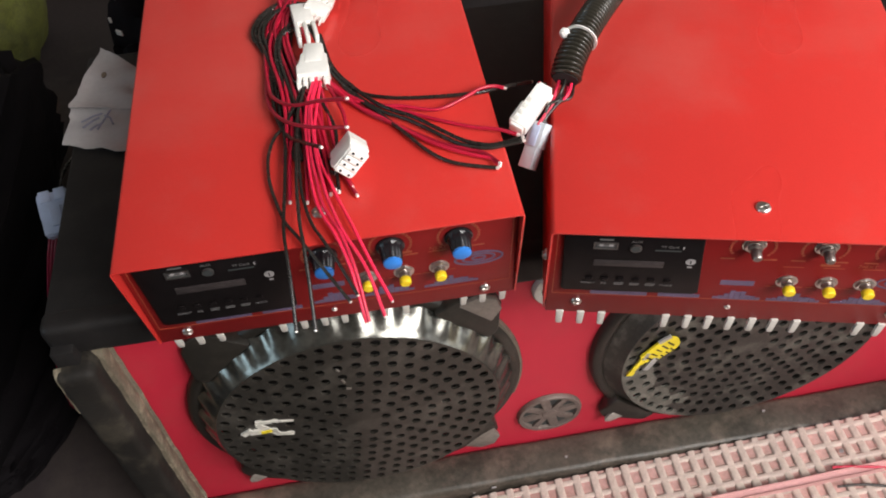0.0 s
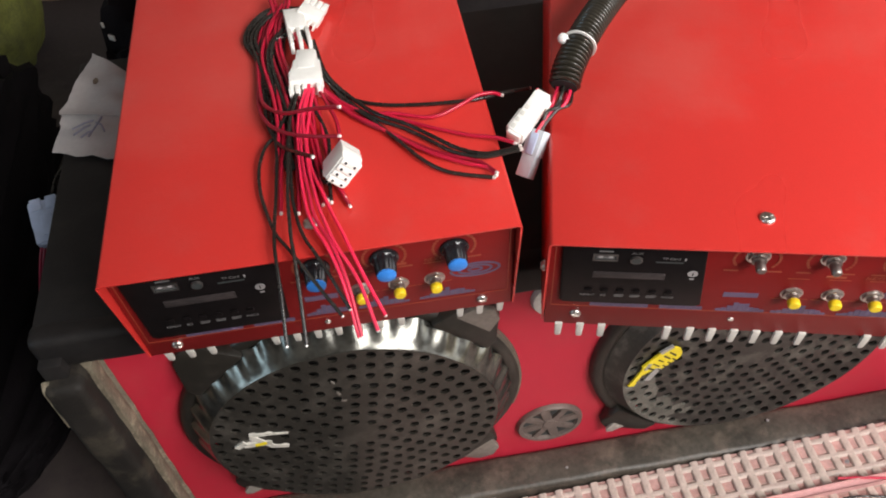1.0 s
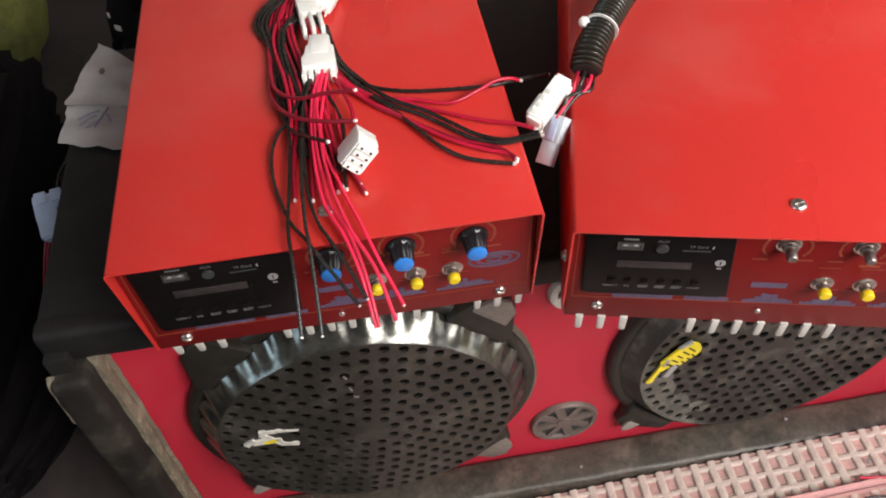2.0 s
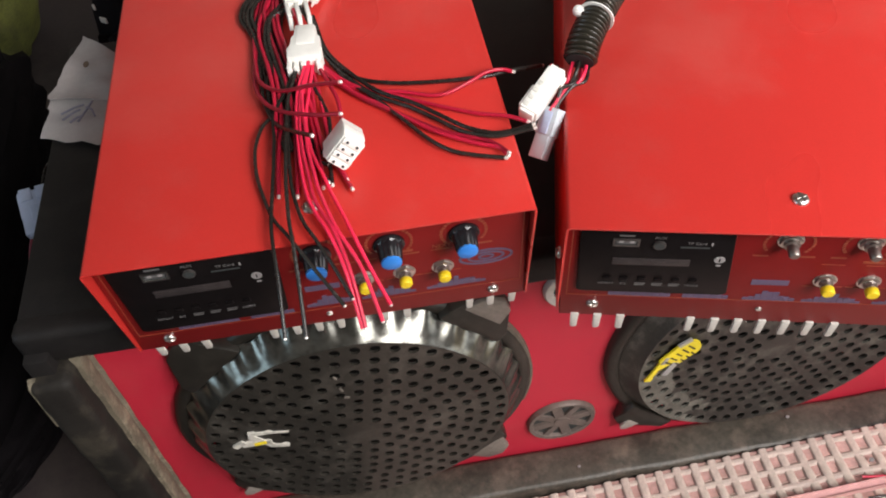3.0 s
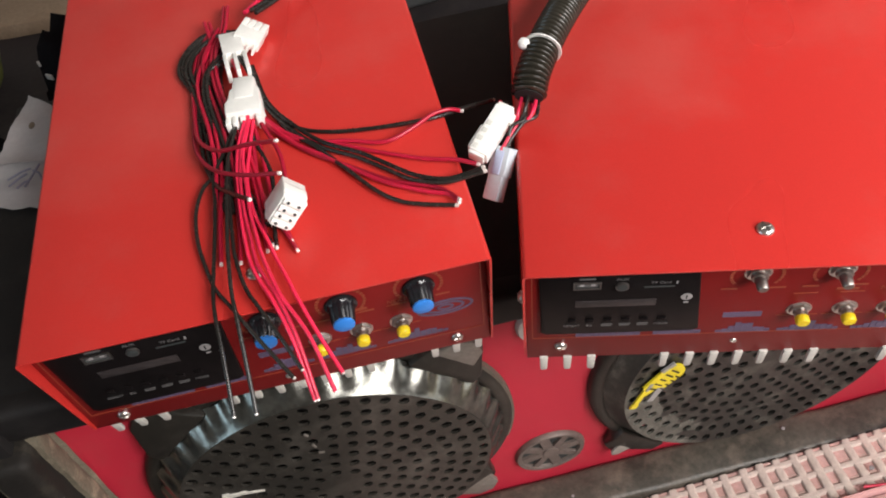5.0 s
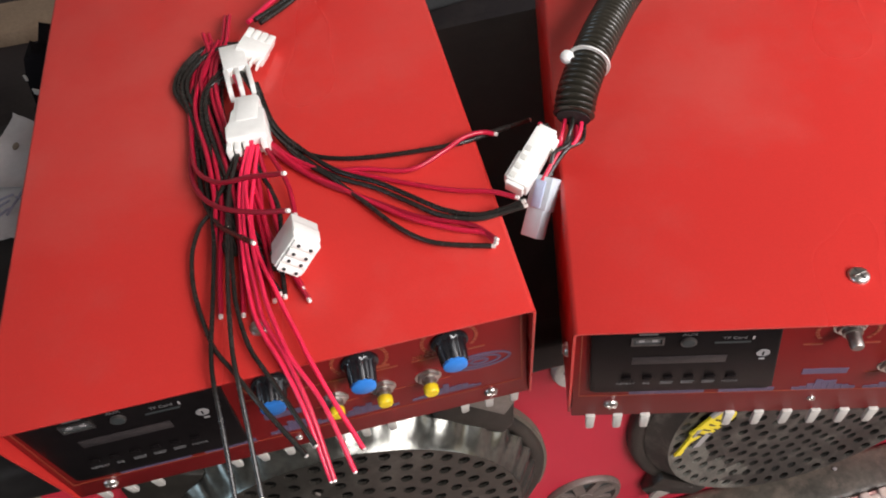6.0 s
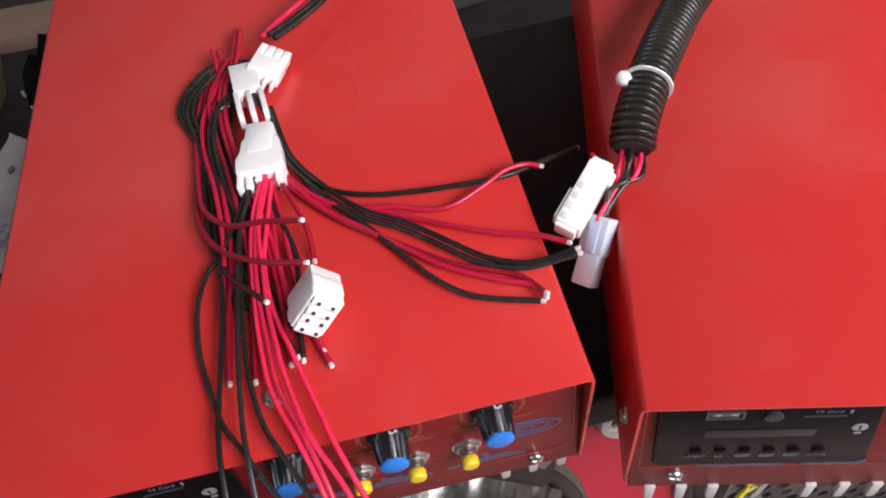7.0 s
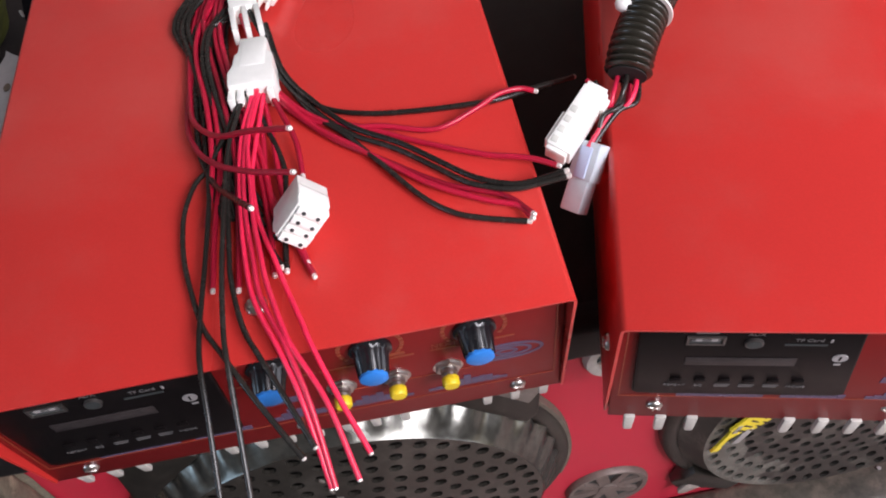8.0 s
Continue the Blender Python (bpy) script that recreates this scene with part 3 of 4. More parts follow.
def ring_outline(x0, x1, z0, z1, w, y0, y1):
    b = bmesh.new()
    for a in ((x0, x1, y0, y1, z0, z0 + w), (x0, x1, y0, y1, z1 - w, z1), (x0, x0 + w, y0, y1, z0 + w, z1 - w), (x1 - w, x1, y0, y1, z0 + w, z1 - w)):
        box(*a, bm=b)
    return b


def amplifier(m, label, knobs, up, face, low, high, lead):
    """face: the front panel's lean; low, high: its lower and upper edge."""
    amp = thing("amplifier", m, label, "amplifier", "amplifiers on the cabinet")
    part("cover", cover_mesh(), "red_paint", amp, "bright red painted sheet steel cover", smooth=50)
    part("base_plate", box(0.0016, AW - 0.0016, PY + 0.001, AD - 0.002, 0.0002, 0.0022), "panel_red", amp)
    part("back_plate", box(0.0016, AW - 0.0016, AD - 0.004, AD - 0.002, 0.003, AH - 0.0016), "panel_red", amp)
    pan = part("front_panel", box(0.0016, AW - 0.0016, PY - 0.0002, PY + 0.0014, low, high, 0.0004), "panel_red", amp, "dark red front panel with gold and blue print", face)
    f = PY - 0.0002
    for x, k in ((0.0205, 1.0), (0.214, 1.0), (0.115, 0.55)):
        part("screw", PIECES["screw"], None, amp, "steel cross-head screw", face @ pose(x, f, 0.0097, 0, 20) @ Matrix.Scale(k, 4))
    part("screw", PIECES["top_screw"], None, amp, "steel cross-head screw", pose(0.118 if knobs else 0.1192, 0.024, AH, -90, 0, 25))
    part("screw", PIECES["screw"], None, amp, "steel cross-head screw", pose(0, 0.0245, 0.043, 0, 0, -90))
    # printed decoration
    part("print_line", ring_outline(0.0045, 0.2305, 0.0158 if knobs else 0.0185, 0.088, 0.0005, f - 0.00025, f), "print_gold", pan)
    b = bmesh.new()
    for cx, n, hgt in ((0.046, 11, 0.0035), (0.083, 8, 0.0035), (0.118, 9, 0.011), (0.152, 10, 0.010), (0.192, 11, 0.009)):
        for k in range(n):
            u = 1 - abs(k - n / 2 + 0.5) / (n / 2)
            h = 0.0015 + hgt * u * (0.55 + 0.45 * ((k * 7 + 3) % 5) / 4)
            z0 = 0.0170 if knobs and cx < 0.1 else 0.0195
            h += 0.0018 * (cx < 0.1)
            box(cx - 0.0016 * n + k * 0.0032, cx - 0.0016 * n + k * 0.0032 + 0.0030, f - 0.0003, f, z0, z0 + h, bm=b)
    part("equalizer_print", b, "print_blue", pan, "blue-grey printed bars")
    b = bmesh.new()
    for rx, rz in ((0.015, 0.0065), (0.010, 0.0042), (0.004, 0.002)):
        for k in range(32):
            a0, a1 = 2 * math.pi * k / 32, 2 * math.pi * (k + 1) / 32
            bar_between(b, (0.2095 + rx * math.cos(a0), 0.0445 + rz * math.sin(a0)), (0.2095 + rx * math.cos(a1), 0.0445 + rz * math.sin(a1)), 0.0016, f - 0.0003, f)
    part("emblem_print", b, "print_blue", pan, "blue-grey printed ovals")
    part("bar_print", box(0.105, 0.125, f - 0.0003, f, 0.036, 0.041), "print_blue", pan, "blue-grey printed bar")
    # media player
    med = part("media_panel", prism([(0.0095, lead + 0.002), (0.012, lead), (0.090, lead), (0.0932, lead + 0.002), (0.0965 if knobs else 0.0875, 0.0870), (0.0955 if knobs else 0.0865, 0.0885), (0.0095, 0.0885), (0.0080, 0.0870)], f - 0.0022, f - 0.0002, 0.0006), "media_black", amp, "glossy black media player panel", face)
    g = f - 0.0022
    usb = part("usb_port", ring_outline(0.0255, 0.0395, up + 0.0727, up + 0.0792, 0.0010, g - 0.0008, g), "steel" if knobs else "dark_steel", med, "steel socket rim")
    part("socket", box(0.0265, 0.0385, g - 0.0002, g + 0.0004, up + 0.0736, up + 0.0783), "hole_dark", med)
    part("tongue", box(0.0275, 0.0375, g - 0.0006, g, up + 0.0754, up + 0.0770), "print_grey", med)
    for x in (0.0287, 0.0343):
        part("contact", box(x, x + 0.0022, g - 0.0009, g - 0.0005, up + 0.0763, up + 0.0778), "print_white", med, "pale socket contact")
    part("aux_jack", lathe([(0.0024, 0), (0.0024, -0.0012), (0.0034, -0.0012), (0.0034, 0)], 24, caps=False), "dark_steel", med, m=pose(0.0498, g, up + 0.0745))
    part("jack_hole", lathe([(0.0027, 0), (0.0027, -0.0014)], 20), "hole_dark", med, m=pose(0.0498, g, up + 0.0745))
    part("card_slot", box(0.0610, 0.0760, g - 0.0004, g, up + 0.0722, up + 0.0732), "hole_dark", med)
    part("display", box(0.0270, 0.0680, g - 0.0004, g, 0.0555, 0.0620, 0.0002), "display", med, "dull grey unlit display window")
    part("badge", lathe([(0.0029, 0), (0.0029, -0.0004)], 28), "print_white", med, "plain white round badge", pose(0.0830, g, 0.0628))
    part("badge_mark", box(0.08265, 0.08335, g - 0.0006, g - 0.0003, 0.0612, 0.0644), "media_black", med, "small dark mark")
    part("badge_bar", box(0.0820, 0.0845, g - 0.0003, g, 0.0566, 0.0578), "print_white", med)
    for k, word in enumerate(("REPEAT", "EQ", "", "", "", "MODE")):
        x = 0.0255 + k * 0.0094
        part("button", prism([(-0.0022, -0.0016), (0.0022, -0.0016), (0.0022, 0.0016), (-0.0022, 0.0016)], -0.0009, 0, 0.0004), "media_black", med, m=pose(x, g, 0.0410))
        if word:
            part("caption", lettering(word, 0.0026, "print_grey"), None, med, m=pose(x, g - 0.0002, 0.0338 if knobs else 0.0358))
        else:
            b = box(-0.0030, 0.0030, -0.0002, 0, 0.0005, 0.0012)
            box(-0.0030, 0.0024, -0.0002, 0, -0.0012, -0.0003, bm=b)
            part("caption", b, "print_grey", med, m=pose(x, g, 0.0338 if knobs else 0.0358))
    part("caption", box(0.0285, 0.0365, g - 0.0002, g, up + 0.0812, up + 0.0826), "print_grey", med)
    part("caption", lettering("AUX", 0.0030, "print_grey"), None, med, m=pose(0.0498, g - 0.0002, up + 0.0808))
    part("caption", lettering("TF Card", 0.0030, "print_grey"), None, med, m=pose(0.0690, g - 0.0002, up + 0.0765))
    part("indicator", box(0.0764, 0.0772, g - 0.0003, g, up + 0.0750, up + 0.0772), "print_white", med)
    # knobs and push buttons
    for x in (0.116, 0.156, 0.197):
        b = bmesh.new()
        for k in range(22):
            a0, a1 = radians(-40 + k * 260 / 22), radians(-40 + (k + 0.7) * 260 / 22)
            bar_between(b, (0.0125 * math.cos(a0), 0.0125 * math.sin(a0)), (0.0125 * math.cos(a1), 0.0125 * math.sin(a1)), 0.0016, f - 0.0003, f)
        for s in (-1, 1):
            box(s * 0.012 - 0.004, s * 0.012 + 0.004, f - 0.0003, f, -0.0130, -0.0118, bm=b)
        part("dial_print", b, "print_gold", pan, m=pose(x, 0, 0.0710 if knobs else 0.0775))
        if knobs:
            k = part("knob", PIECES["knob"], None, amp, "glossy black ribbed control knob with blue cap", face @ pose(x, f, 0.0705, 0, 20, 0) @ Matrix.Diagonal((0.98, 0.66, 0.98, 1)))
            part("knob_cap", PIECES["knob_cap"], None, k, "blue knob cap")
        else:
            k = part("shaft", PIECES["shaft"], None, amp, "bare steel control shaft", face @ pose(x, f, 0.0800) @ Matrix.Diagonal((0.95, 0.8, 0.95, 1)))
            part("nut", PIECES["nut"], None, k)
    for x in (0.1395, 0.1624, 0.1845) if knobs else (0.1432, 0.1662, 0.1884):
        k = part("push_button", PIECES["bush"], None, amp, "steel push button with yellow cap", face @ pose(x, f, 0.0412 if knobs else 0.0425) @ Matrix.Diagonal((0.9, 0.68, 0.9, 1)))
        part("nut", PIECES["nut"], None, k)
        part("button_cap", PIECES["cap"], None, k, "yellow button cap")
        part("label_print", box(x - 0.006, x + 0.006, f - 0.0003, f, 0.0582, 0.0586), "print_gold", pan)
        part("label_print", box(x - 0.0105, x + 0.0105, f - 0.0003, f, 0.0362, 0.0366), "print_gold", pan)
    part("caption", lettering("NEXT", 0.0042, "print_gold"), None, pan, m=pose(0.1845, f - 0.0002, 0.0615))
    part("caption", box(0.1575, 0.1685, f - 0.0003, f, 0.0605, 0.0625), "print_gold", pan)
    # white tongues under the front edge
    for x in (0.011, 0.0245, 0.038, 0.079, 0.093, 0.1065, 0.120, 0.1335, 0.147, 0.161, 0.200, 0.213, 0.2265):
        part("tab", PIECES["tab"], None, amp, "white plastic tongue", pose(x, PY + 0.0015 if knobs else 0.0118, 0.0, 10 if knobs else 4, 0, random.uniform(-4, 4)))
    return amp


BASE = ZT + 0.0022
amplifier(pose(0, 0, BASE - 0.0022), "red steel amplifier with blue-capped knobs, wires lying on top", True, -0.0005, LEANING, 0.0002, AH - 0.0012, 0.0225)
amplifier(pose(0.2460, -0.0162, BASE - 0.0022, 0, 0, -13.5), "red steel amplifier with bare control shafts, turned beside its twin", False, 0.0010, UPRIGHT, -0.0046, 0.0945, 0.0262)
TOP = BASE + AH - 0.0022

# ---------------------------------------------------------------- wiring


def connector(w, l, h, ways, mat, parent, label, m):
    """A nylon wire housing: body, collar, ribs and latch; its length runs along y."""
    c = part("connector", box(-w / 2, w / 2, -l / 2, l / 2, 0, h, 0.0006), mat, parent, label, m)
    part("collar", box(-w / 2 - 0.0012, w / 2 + 0.0012, -l * 0.08, l / 2 - 0.001, -0.0006, h * 0.82, 0.0006), mat, c)
    p = w / ways
    for k in range(ways):
        x = -w / 2 + p * (k + 0.5)
        part("rib", box(x - p * 0.36, x + p * 0.36, l / 2 - 0.009, l / 2 + 0.0022, h * 0.25, h + 0.0012, 0.0005), mat, c)
        part("socket", box(x - p * 0.30, x + p * 0.30, -l / 2 - 0.0015, -l / 2 + 0.004, h * 0.2, h * 0.9, 0.0004), mat, c)
    part("latch", box(-w * 0.18, w * 0.18, -l * 0.35, l * 0.12, h - 0.0002, h + 0.0022, 0.0006), mat, c)
    return c


PIN = mesh_of(lathe([(0.00085, 0), (0.00085, -0.0003)], 12), "pin_hole", M["hole_dark"])


def wires(parent, rows, r=0.00125, tips=True, bare=0.0016):
    for color, pts in rows:
        path = spline([Vector(q) for q in pts], 7)
        ob = part("wire", sweep(path, r, 8), "wire_" + color, parent, ("dark red" if color == "crimson" else color) + " insulated wire", smooth=80)
        if tips:
            d = (path[-1] - path[-2]).normalized()
            part("wire_tip", sweep([path[-1] + d * s for s in (-0.0002, bare, bare + 0.0004)], lambda i: r * (0.85, 0.85, 0.5)[i], 8), "tin", ob, "tinned bare wire end")


FAN = [
    ('black', [(0.1270, 0.1840, 0.4520), (0.1320, 0.1600, 0.4500), (0.1370, 0.1440, 0.4480), (0.1440, 0.1300, 0.4460), (0.1550, 0.1200, 0.4450), (0.1720, 0.1130, 0.4450), (0.1940, 0.1090, 0.4450), (0.2170, 0.1060, 0.4460), (0.2300, 0.1060, 0.4460), (0.2460, 0.1130, 0.4420), (0.2675, 0.1285, 0.4300)]),
    ('black', [(0.1290, 0.1760, 0.4520), (0.1340, 0.1460, 0.4480), (0.1470, 0.1220, 0.4460), (0.1620, 0.1030, 0.4450), (0.1800, 0.0890, 0.4450), (0.1940, 0.0750, 0.4450), (0.2070, 0.0620, 0.4450), (0.2220, 0.0540, 0.4460), (0.2330, 0.0520, 0.4480), (0.2440, 0.0510, 0.4505)]),
    ('black', [(0.1300, 0.1780, 0.4540), (0.1360, 0.1460, 0.4500), (0.1490, 0.1230, 0.4480), (0.1640, 0.1040, 0.4470), (0.1820, 0.0900, 0.4470), (0.1960, 0.0760, 0.4470), (0.2090, 0.0630, 0.4470), (0.2230, 0.0555, 0.4470), (0.2340, 0.0535, 0.4490), (0.2435, 0.0525, 0.4520)]),
    ('black', [(0.1300, 0.1740, 0.4500), (0.1330, 0.1500, 0.4470), (0.1460, 0.1210, 0.4450), (0.1590, 0.1040, 0.4450), (0.1730, 0.0820, 0.4450), (0.1860, 0.0610, 0.4450), (0.1970, 0.0490, 0.4450), (0.2080, 0.0430, 0.4450), (0.2250, 0.0370, 0.4450)]),
    ('red', [(0.1260, 0.1440, 0.4500), (0.1430, 0.1210, 0.4460), (0.1600, 0.1080, 0.4450), (0.1760, 0.1040, 0.4450), (0.1980, 0.0960, 0.4450), (0.2160, 0.1010, 0.4470), (0.2280, 0.1070, 0.4480), (0.2380, 0.1090, 0.4470), (0.2440, 0.1070, 0.4460)]),
    ('red', [(0.1270, 0.1420, 0.4500), (0.1430, 0.1180, 0.4450), (0.1650, 0.1080, 0.4440), (0.1910, 0.0910, 0.4440), (0.2160, 0.0760, 0.4450), (0.2320, 0.0680, 0.4470), (0.2425, 0.0600, 0.4480)]),
    ('red', [(0.1280, 0.1400, 0.4500), (0.1460, 0.1130, 0.4450), (0.1630, 0.0950, 0.4450), (0.1780, 0.0790, 0.4450), (0.1920, 0.0650, 0.4450), (0.2110, 0.0520, 0.4450), (0.2230, 0.0460, 0.4450), (0.2270, 0.0385, 0.4455)]),
    ('red', [(0.1260, 0.1420, 0.4480), (0.1340, 0.1280, 0.4460), (0.1530, 0.1040, 0.4440), (0.1760, 0.0830, 0.4440), (0.1970, 0.0650, 0.4440), (0.2190, 0.0530, 0.4440), (0.2275, 0.0395, 0.4465)]),
]
LOOP = [
    ('black', [(0.117, 0.224, 0.450), (0.101, 0.230, 0.448), (0.087, 0.218, 0.446), (0.082, 0.199, 0.445), (0.090, 0.175, 0.445), (0.094, 0.141, 0.445), (0.096, 0.111, 0.445), (0.102, 0.090, 0.446)]),
    ('black', [(0.117, 0.218, 0.452), (0.104, 0.221, 0.450), (0.091, 0.210, 0.448), (0.087, 0.195, 0.447), (0.092, 0.171, 0.447), (0.099, 0.137, 0.447), (0.106, 0.106, 0.447), (0.112, 0.079, 0.446), (0.120, 0.059, 0.445), (0.130, 0.051, 0.445)]),
    ('black', [(0.120, 0.193, 0.454), (0.107, 0.188, 0.451), (0.102, 0.174, 0.449), (0.101, 0.151, 0.448), (0.105, 0.124, 0.447), (0.113, 0.095, 0.446), (0.125, 0.066, 0.445), (0.133, 0.054, 0.445)]),
    ('black', [(0.123, 0.139, 0.452), (0.125, 0.118, 0.450), (0.130, 0.101, 0.448), (0.133, 0.085, 0.446), (0.131, 0.062, 0.445), (0.131, 0.036, 0.445)]),
    ('black', [(0.107, 0.197, 0.451), (0.100, 0.181, 0.451), (0.099, 0.160, 0.451), (0.103, 0.133, 0.450), (0.109, 0.104, 0.448), (0.116, 0.071, 0.446), (0.129, 0.038, 0.445)]),
    ('red', [(0.104, 0.240, 0.450), (0.107, 0.214, 0.449), (0.099, 0.190, 0.448), (0.098, 0.168, 0.448), (0.104, 0.129, 0.450), (0.106, 0.095, 0.448), (0.103, 0.064, 0.445), (0.102, 0.034, 0.444)]),
    ('red', [(0.110, 0.228, 0.452), (0.099, 0.201, 0.450), (0.101, 0.173, 0.450), (0.108, 0.134, 0.451), (0.113, 0.095, 0.449), (0.113, 0.060, 0.446), (0.112, 0.032, 0.444)]),
    ('red', [(0.114, 0.258, 0.448), (0.111, 0.226, 0.450), (0.105, 0.208, 0.450), (0.105, 0.175, 0.451), (0.113, 0.132, 0.451), (0.121, 0.097, 0.448), (0.125, 0.063, 0.446), (0.126, 0.036, 0.444)]),
    ('red', [(0.105, 0.231, 0.450), (0.095, 0.211, 0.447), (0.091, 0.182, 0.446), (0.092, 0.142, 0.447), (0.096, 0.120, 0.452), (0.109, 0.098, 0.462), (0.126, 0.083, 0.475), (0.1430, 0.0685, 0.4860)]),
    ('red', [(0.106, 0.228, 0.450), (0.097, 0.207, 0.448), (0.093, 0.172, 0.446), (0.091, 0.129, 0.447), (0.096, 0.106, 0.451), (0.107, 0.087, 0.457), (0.124, 0.071, 0.465), (0.1405, 0.0600, 0.4720)]),
    ('black', [(0.094, 0.144, 0.446), (0.096, 0.110, 0.446), (0.103, 0.086, 0.449), (0.113, 0.066, 0.460), (0.1250, 0.0445, 0.4735)]),
    ('red', [(0.128, 0.137, 0.452), (0.134, 0.117, 0.451), (0.139, 0.100, 0.449), (0.140, 0.084, 0.445)]),
    ('red', [(0.124, 0.140, 0.451), (0.125, 0.105, 0.449), (0.126, 0.077, 0.447), (0.137, 0.043, 0.445), (0.141, 0.031, 0.445)]),
    ('red', [(0.125, 0.140, 0.450), (0.129, 0.105, 0.448), (0.132, 0.067, 0.445), (0.139, 0.038, 0.445)]),
]
FALL = [
    ('black', [(0.1050, 0.1050, 0.4500), (0.1020, 0.0970, 0.4470), (0.0950, 0.0890, 0.4460), (0.0910, 0.0750, 0.4460), (0.0900, 0.0630, 0.4450), (0.0910, 0.0490, 0.4450), (0.0940, 0.0340, 0.4450), (0.0990, 0.0160, 0.4460), (0.1060, 0.0030, 0.4460), (0.1155, -0.0140, 0.4430), (0.1300, -0.0360, 0.4325)]),
    ('black', [(0.1210, 0.1390, 0.4550), (0.1100, 0.1120, 0.4510), (0.1020, 0.0940, 0.4490), (0.1015, 0.0750, 0.4480), (0.1000, 0.0480, 0.4470), (0.0985, 0.0230, 0.4470), (0.0980, 0.0090, 0.4470), (0.0985, -0.0030, 0.4460), (0.0990, -0.0210, 0.4370), (0.0986, -0.0430, 0.4226)]),
    ('black', [(0.1230, 0.1410, 0.4570), (0.1150, 0.1180, 0.4530), (0.1110, 0.1020, 0.4520), (0.1090, 0.0830, 0.4510), (0.1080, 0.0630, 0.4500), (0.1070, 0.0430, 0.4490), (0.1070, 0.0290, 0.4490), (0.1075, 0.0100, 0.4490), (0.1085, -0.0020, 0.4480), (0.1090, -0.0200, 0.4380), (0.1090, -0.0440, 0.4223)]),
    ('black', [(0.1110, 0.1060, 0.4500), (0.1090, 0.0750, 0.4470), (0.1090, 0.0470, 0.4460), (0.1095, 0.0360, 0.4460), (0.1120, 0.0200, 0.4460), (0.1150, 0.0090, 0.4460), (0.1190, 0.0000, 0.4460), (0.1265, -0.0160, 0.4420), (0.1345, -0.0335, 0.4340)]),
    ('red', [(0.1265, 0.1390, 0.4570), (0.1205, 0.1210, 0.4540), (0.1170, 0.1090, 0.4520), (0.1150, 0.0890, 0.4510), (0.1150, 0.0580, 0.4490), (0.1160, 0.0400, 0.4480), (0.1180, 0.0250, 0.4480), (0.1220, 0.0120, 0.4480), (0.1270, -0.0010, 0.4480), (0.1325, -0.0190, 0.4400), (0.1370, -0.0440, 0.4220)]),
    ('red', [(0.1280, 0.1390, 0.4570), (0.1220, 0.1210, 0.4540), (0.1180, 0.1020, 0.4520), (0.1165, 0.0810, 0.4510), (0.1170, 0.0610, 0.4500), (0.1190, 0.0410, 0.4490), (0.1210, 0.0240, 0.4490), (0.1260, 0.0090, 0.4490), (0.1300, -0.0020, 0.4490), (0.1350, -0.0200, 0.4400), (0.1385, -0.0445, 0.4230)]),
    ('red', [(0.1270, 0.1380, 0.4535), (0.1225, 0.1200, 0.4520), (0.1190, 0.1010, 0.4520), (0.1195, 0.0780, 0.4510), (0.1200, 0.0600, 0.4500), (0.1220, 0.0430, 0.4500), (0.1240, 0.0280, 0.4500), (0.1290, 0.0070, 0.4500), (0.1320, -0.0020, 0.4490), (0.1410, -0.0210, 0.4410), (0.1475, -0.0450, 0.4270)]),
    ('red', [(0.1285, 0.1380, 0.4530), (0.1235, 0.1100, 0.4510), (0.1200, 0.0850, 0.4500), (0.1210, 0.0650, 0.4490), (0.1240, 0.0500, 0.4480), (0.1270, 0.0400, 0.4480), (0.1300, 0.0280, 0.4470), (0.1350, 0.0110, 0.4470), (0.1380, 0.0000, 0.4470), (0.1445, -0.0180, 0.4390), (0.1525, -0.0370, 0.4286)]),
]
SUPPLY = [
    ('red', [(0.129, 0.234, 0.456), (0.141, 0.251, 0.454), (0.157, 0.268, 0.454), (0.178, 0.300, 0.452), (0.211, 0.349, 0.448)]),
    ('black', [(0.133, 0.235, 0.456), (0.147, 0.248, 0.454), (0.164, 0.264, 0.454), (0.185, 0.296, 0.452), (0.218, 0.345, 0.448)]),
    ('black', [(0.136, 0.231, 0.456), (0.150, 0.245, 0.454), (0.167, 0.262, 0.454), (0.188, 0.292, 0.452), (0.219, 0.341, 0.448)]),
]
har = thing("wire_harness", pose(0, 0, 0), "tangled red and black wires with white nylon connectors", "wires")
# Reds in the tangle take the darkened copy, standing in for shade there.
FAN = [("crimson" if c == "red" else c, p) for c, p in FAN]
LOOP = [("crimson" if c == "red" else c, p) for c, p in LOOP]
wires(har, FAN)
wires(har, LOOP)
wires(har, [("black", [(0.1165 + o * 0.3, 0.139, 0.4500), (0.1040 + o, 0.132, 0.4490 - abs(o) * 0.2), (0.1030 + o, 0.110, 0.4470), (0.1045 + o * 0.8, 0.087, 0.4462), (0.1090 + o * 0.6, 0.066, 0.4452)]) for o in (-0.0036, -0.0012, 0.0014, 0.0040)], tips=False)
for n, off in ((0, (0.0026, -0.0010, 0.0006)), (0, (0.0052, -0.0020, 0.0010)), (1, (0.0030, 0.0, 0.0008)), (2, (-0.0030, -0.0010, 0.0004)), (4, (0.0024, 0.0010, 0.0008)), (5, (-0.0030, 0.0, 0.0010)), (7, (0.0028, -0.0010, 0.0008))):
    color, pts = LOOP[n]
    wires(har, [(color, [Vector(q) + Vector(off) for q in pts[:-1]])], tips=False)
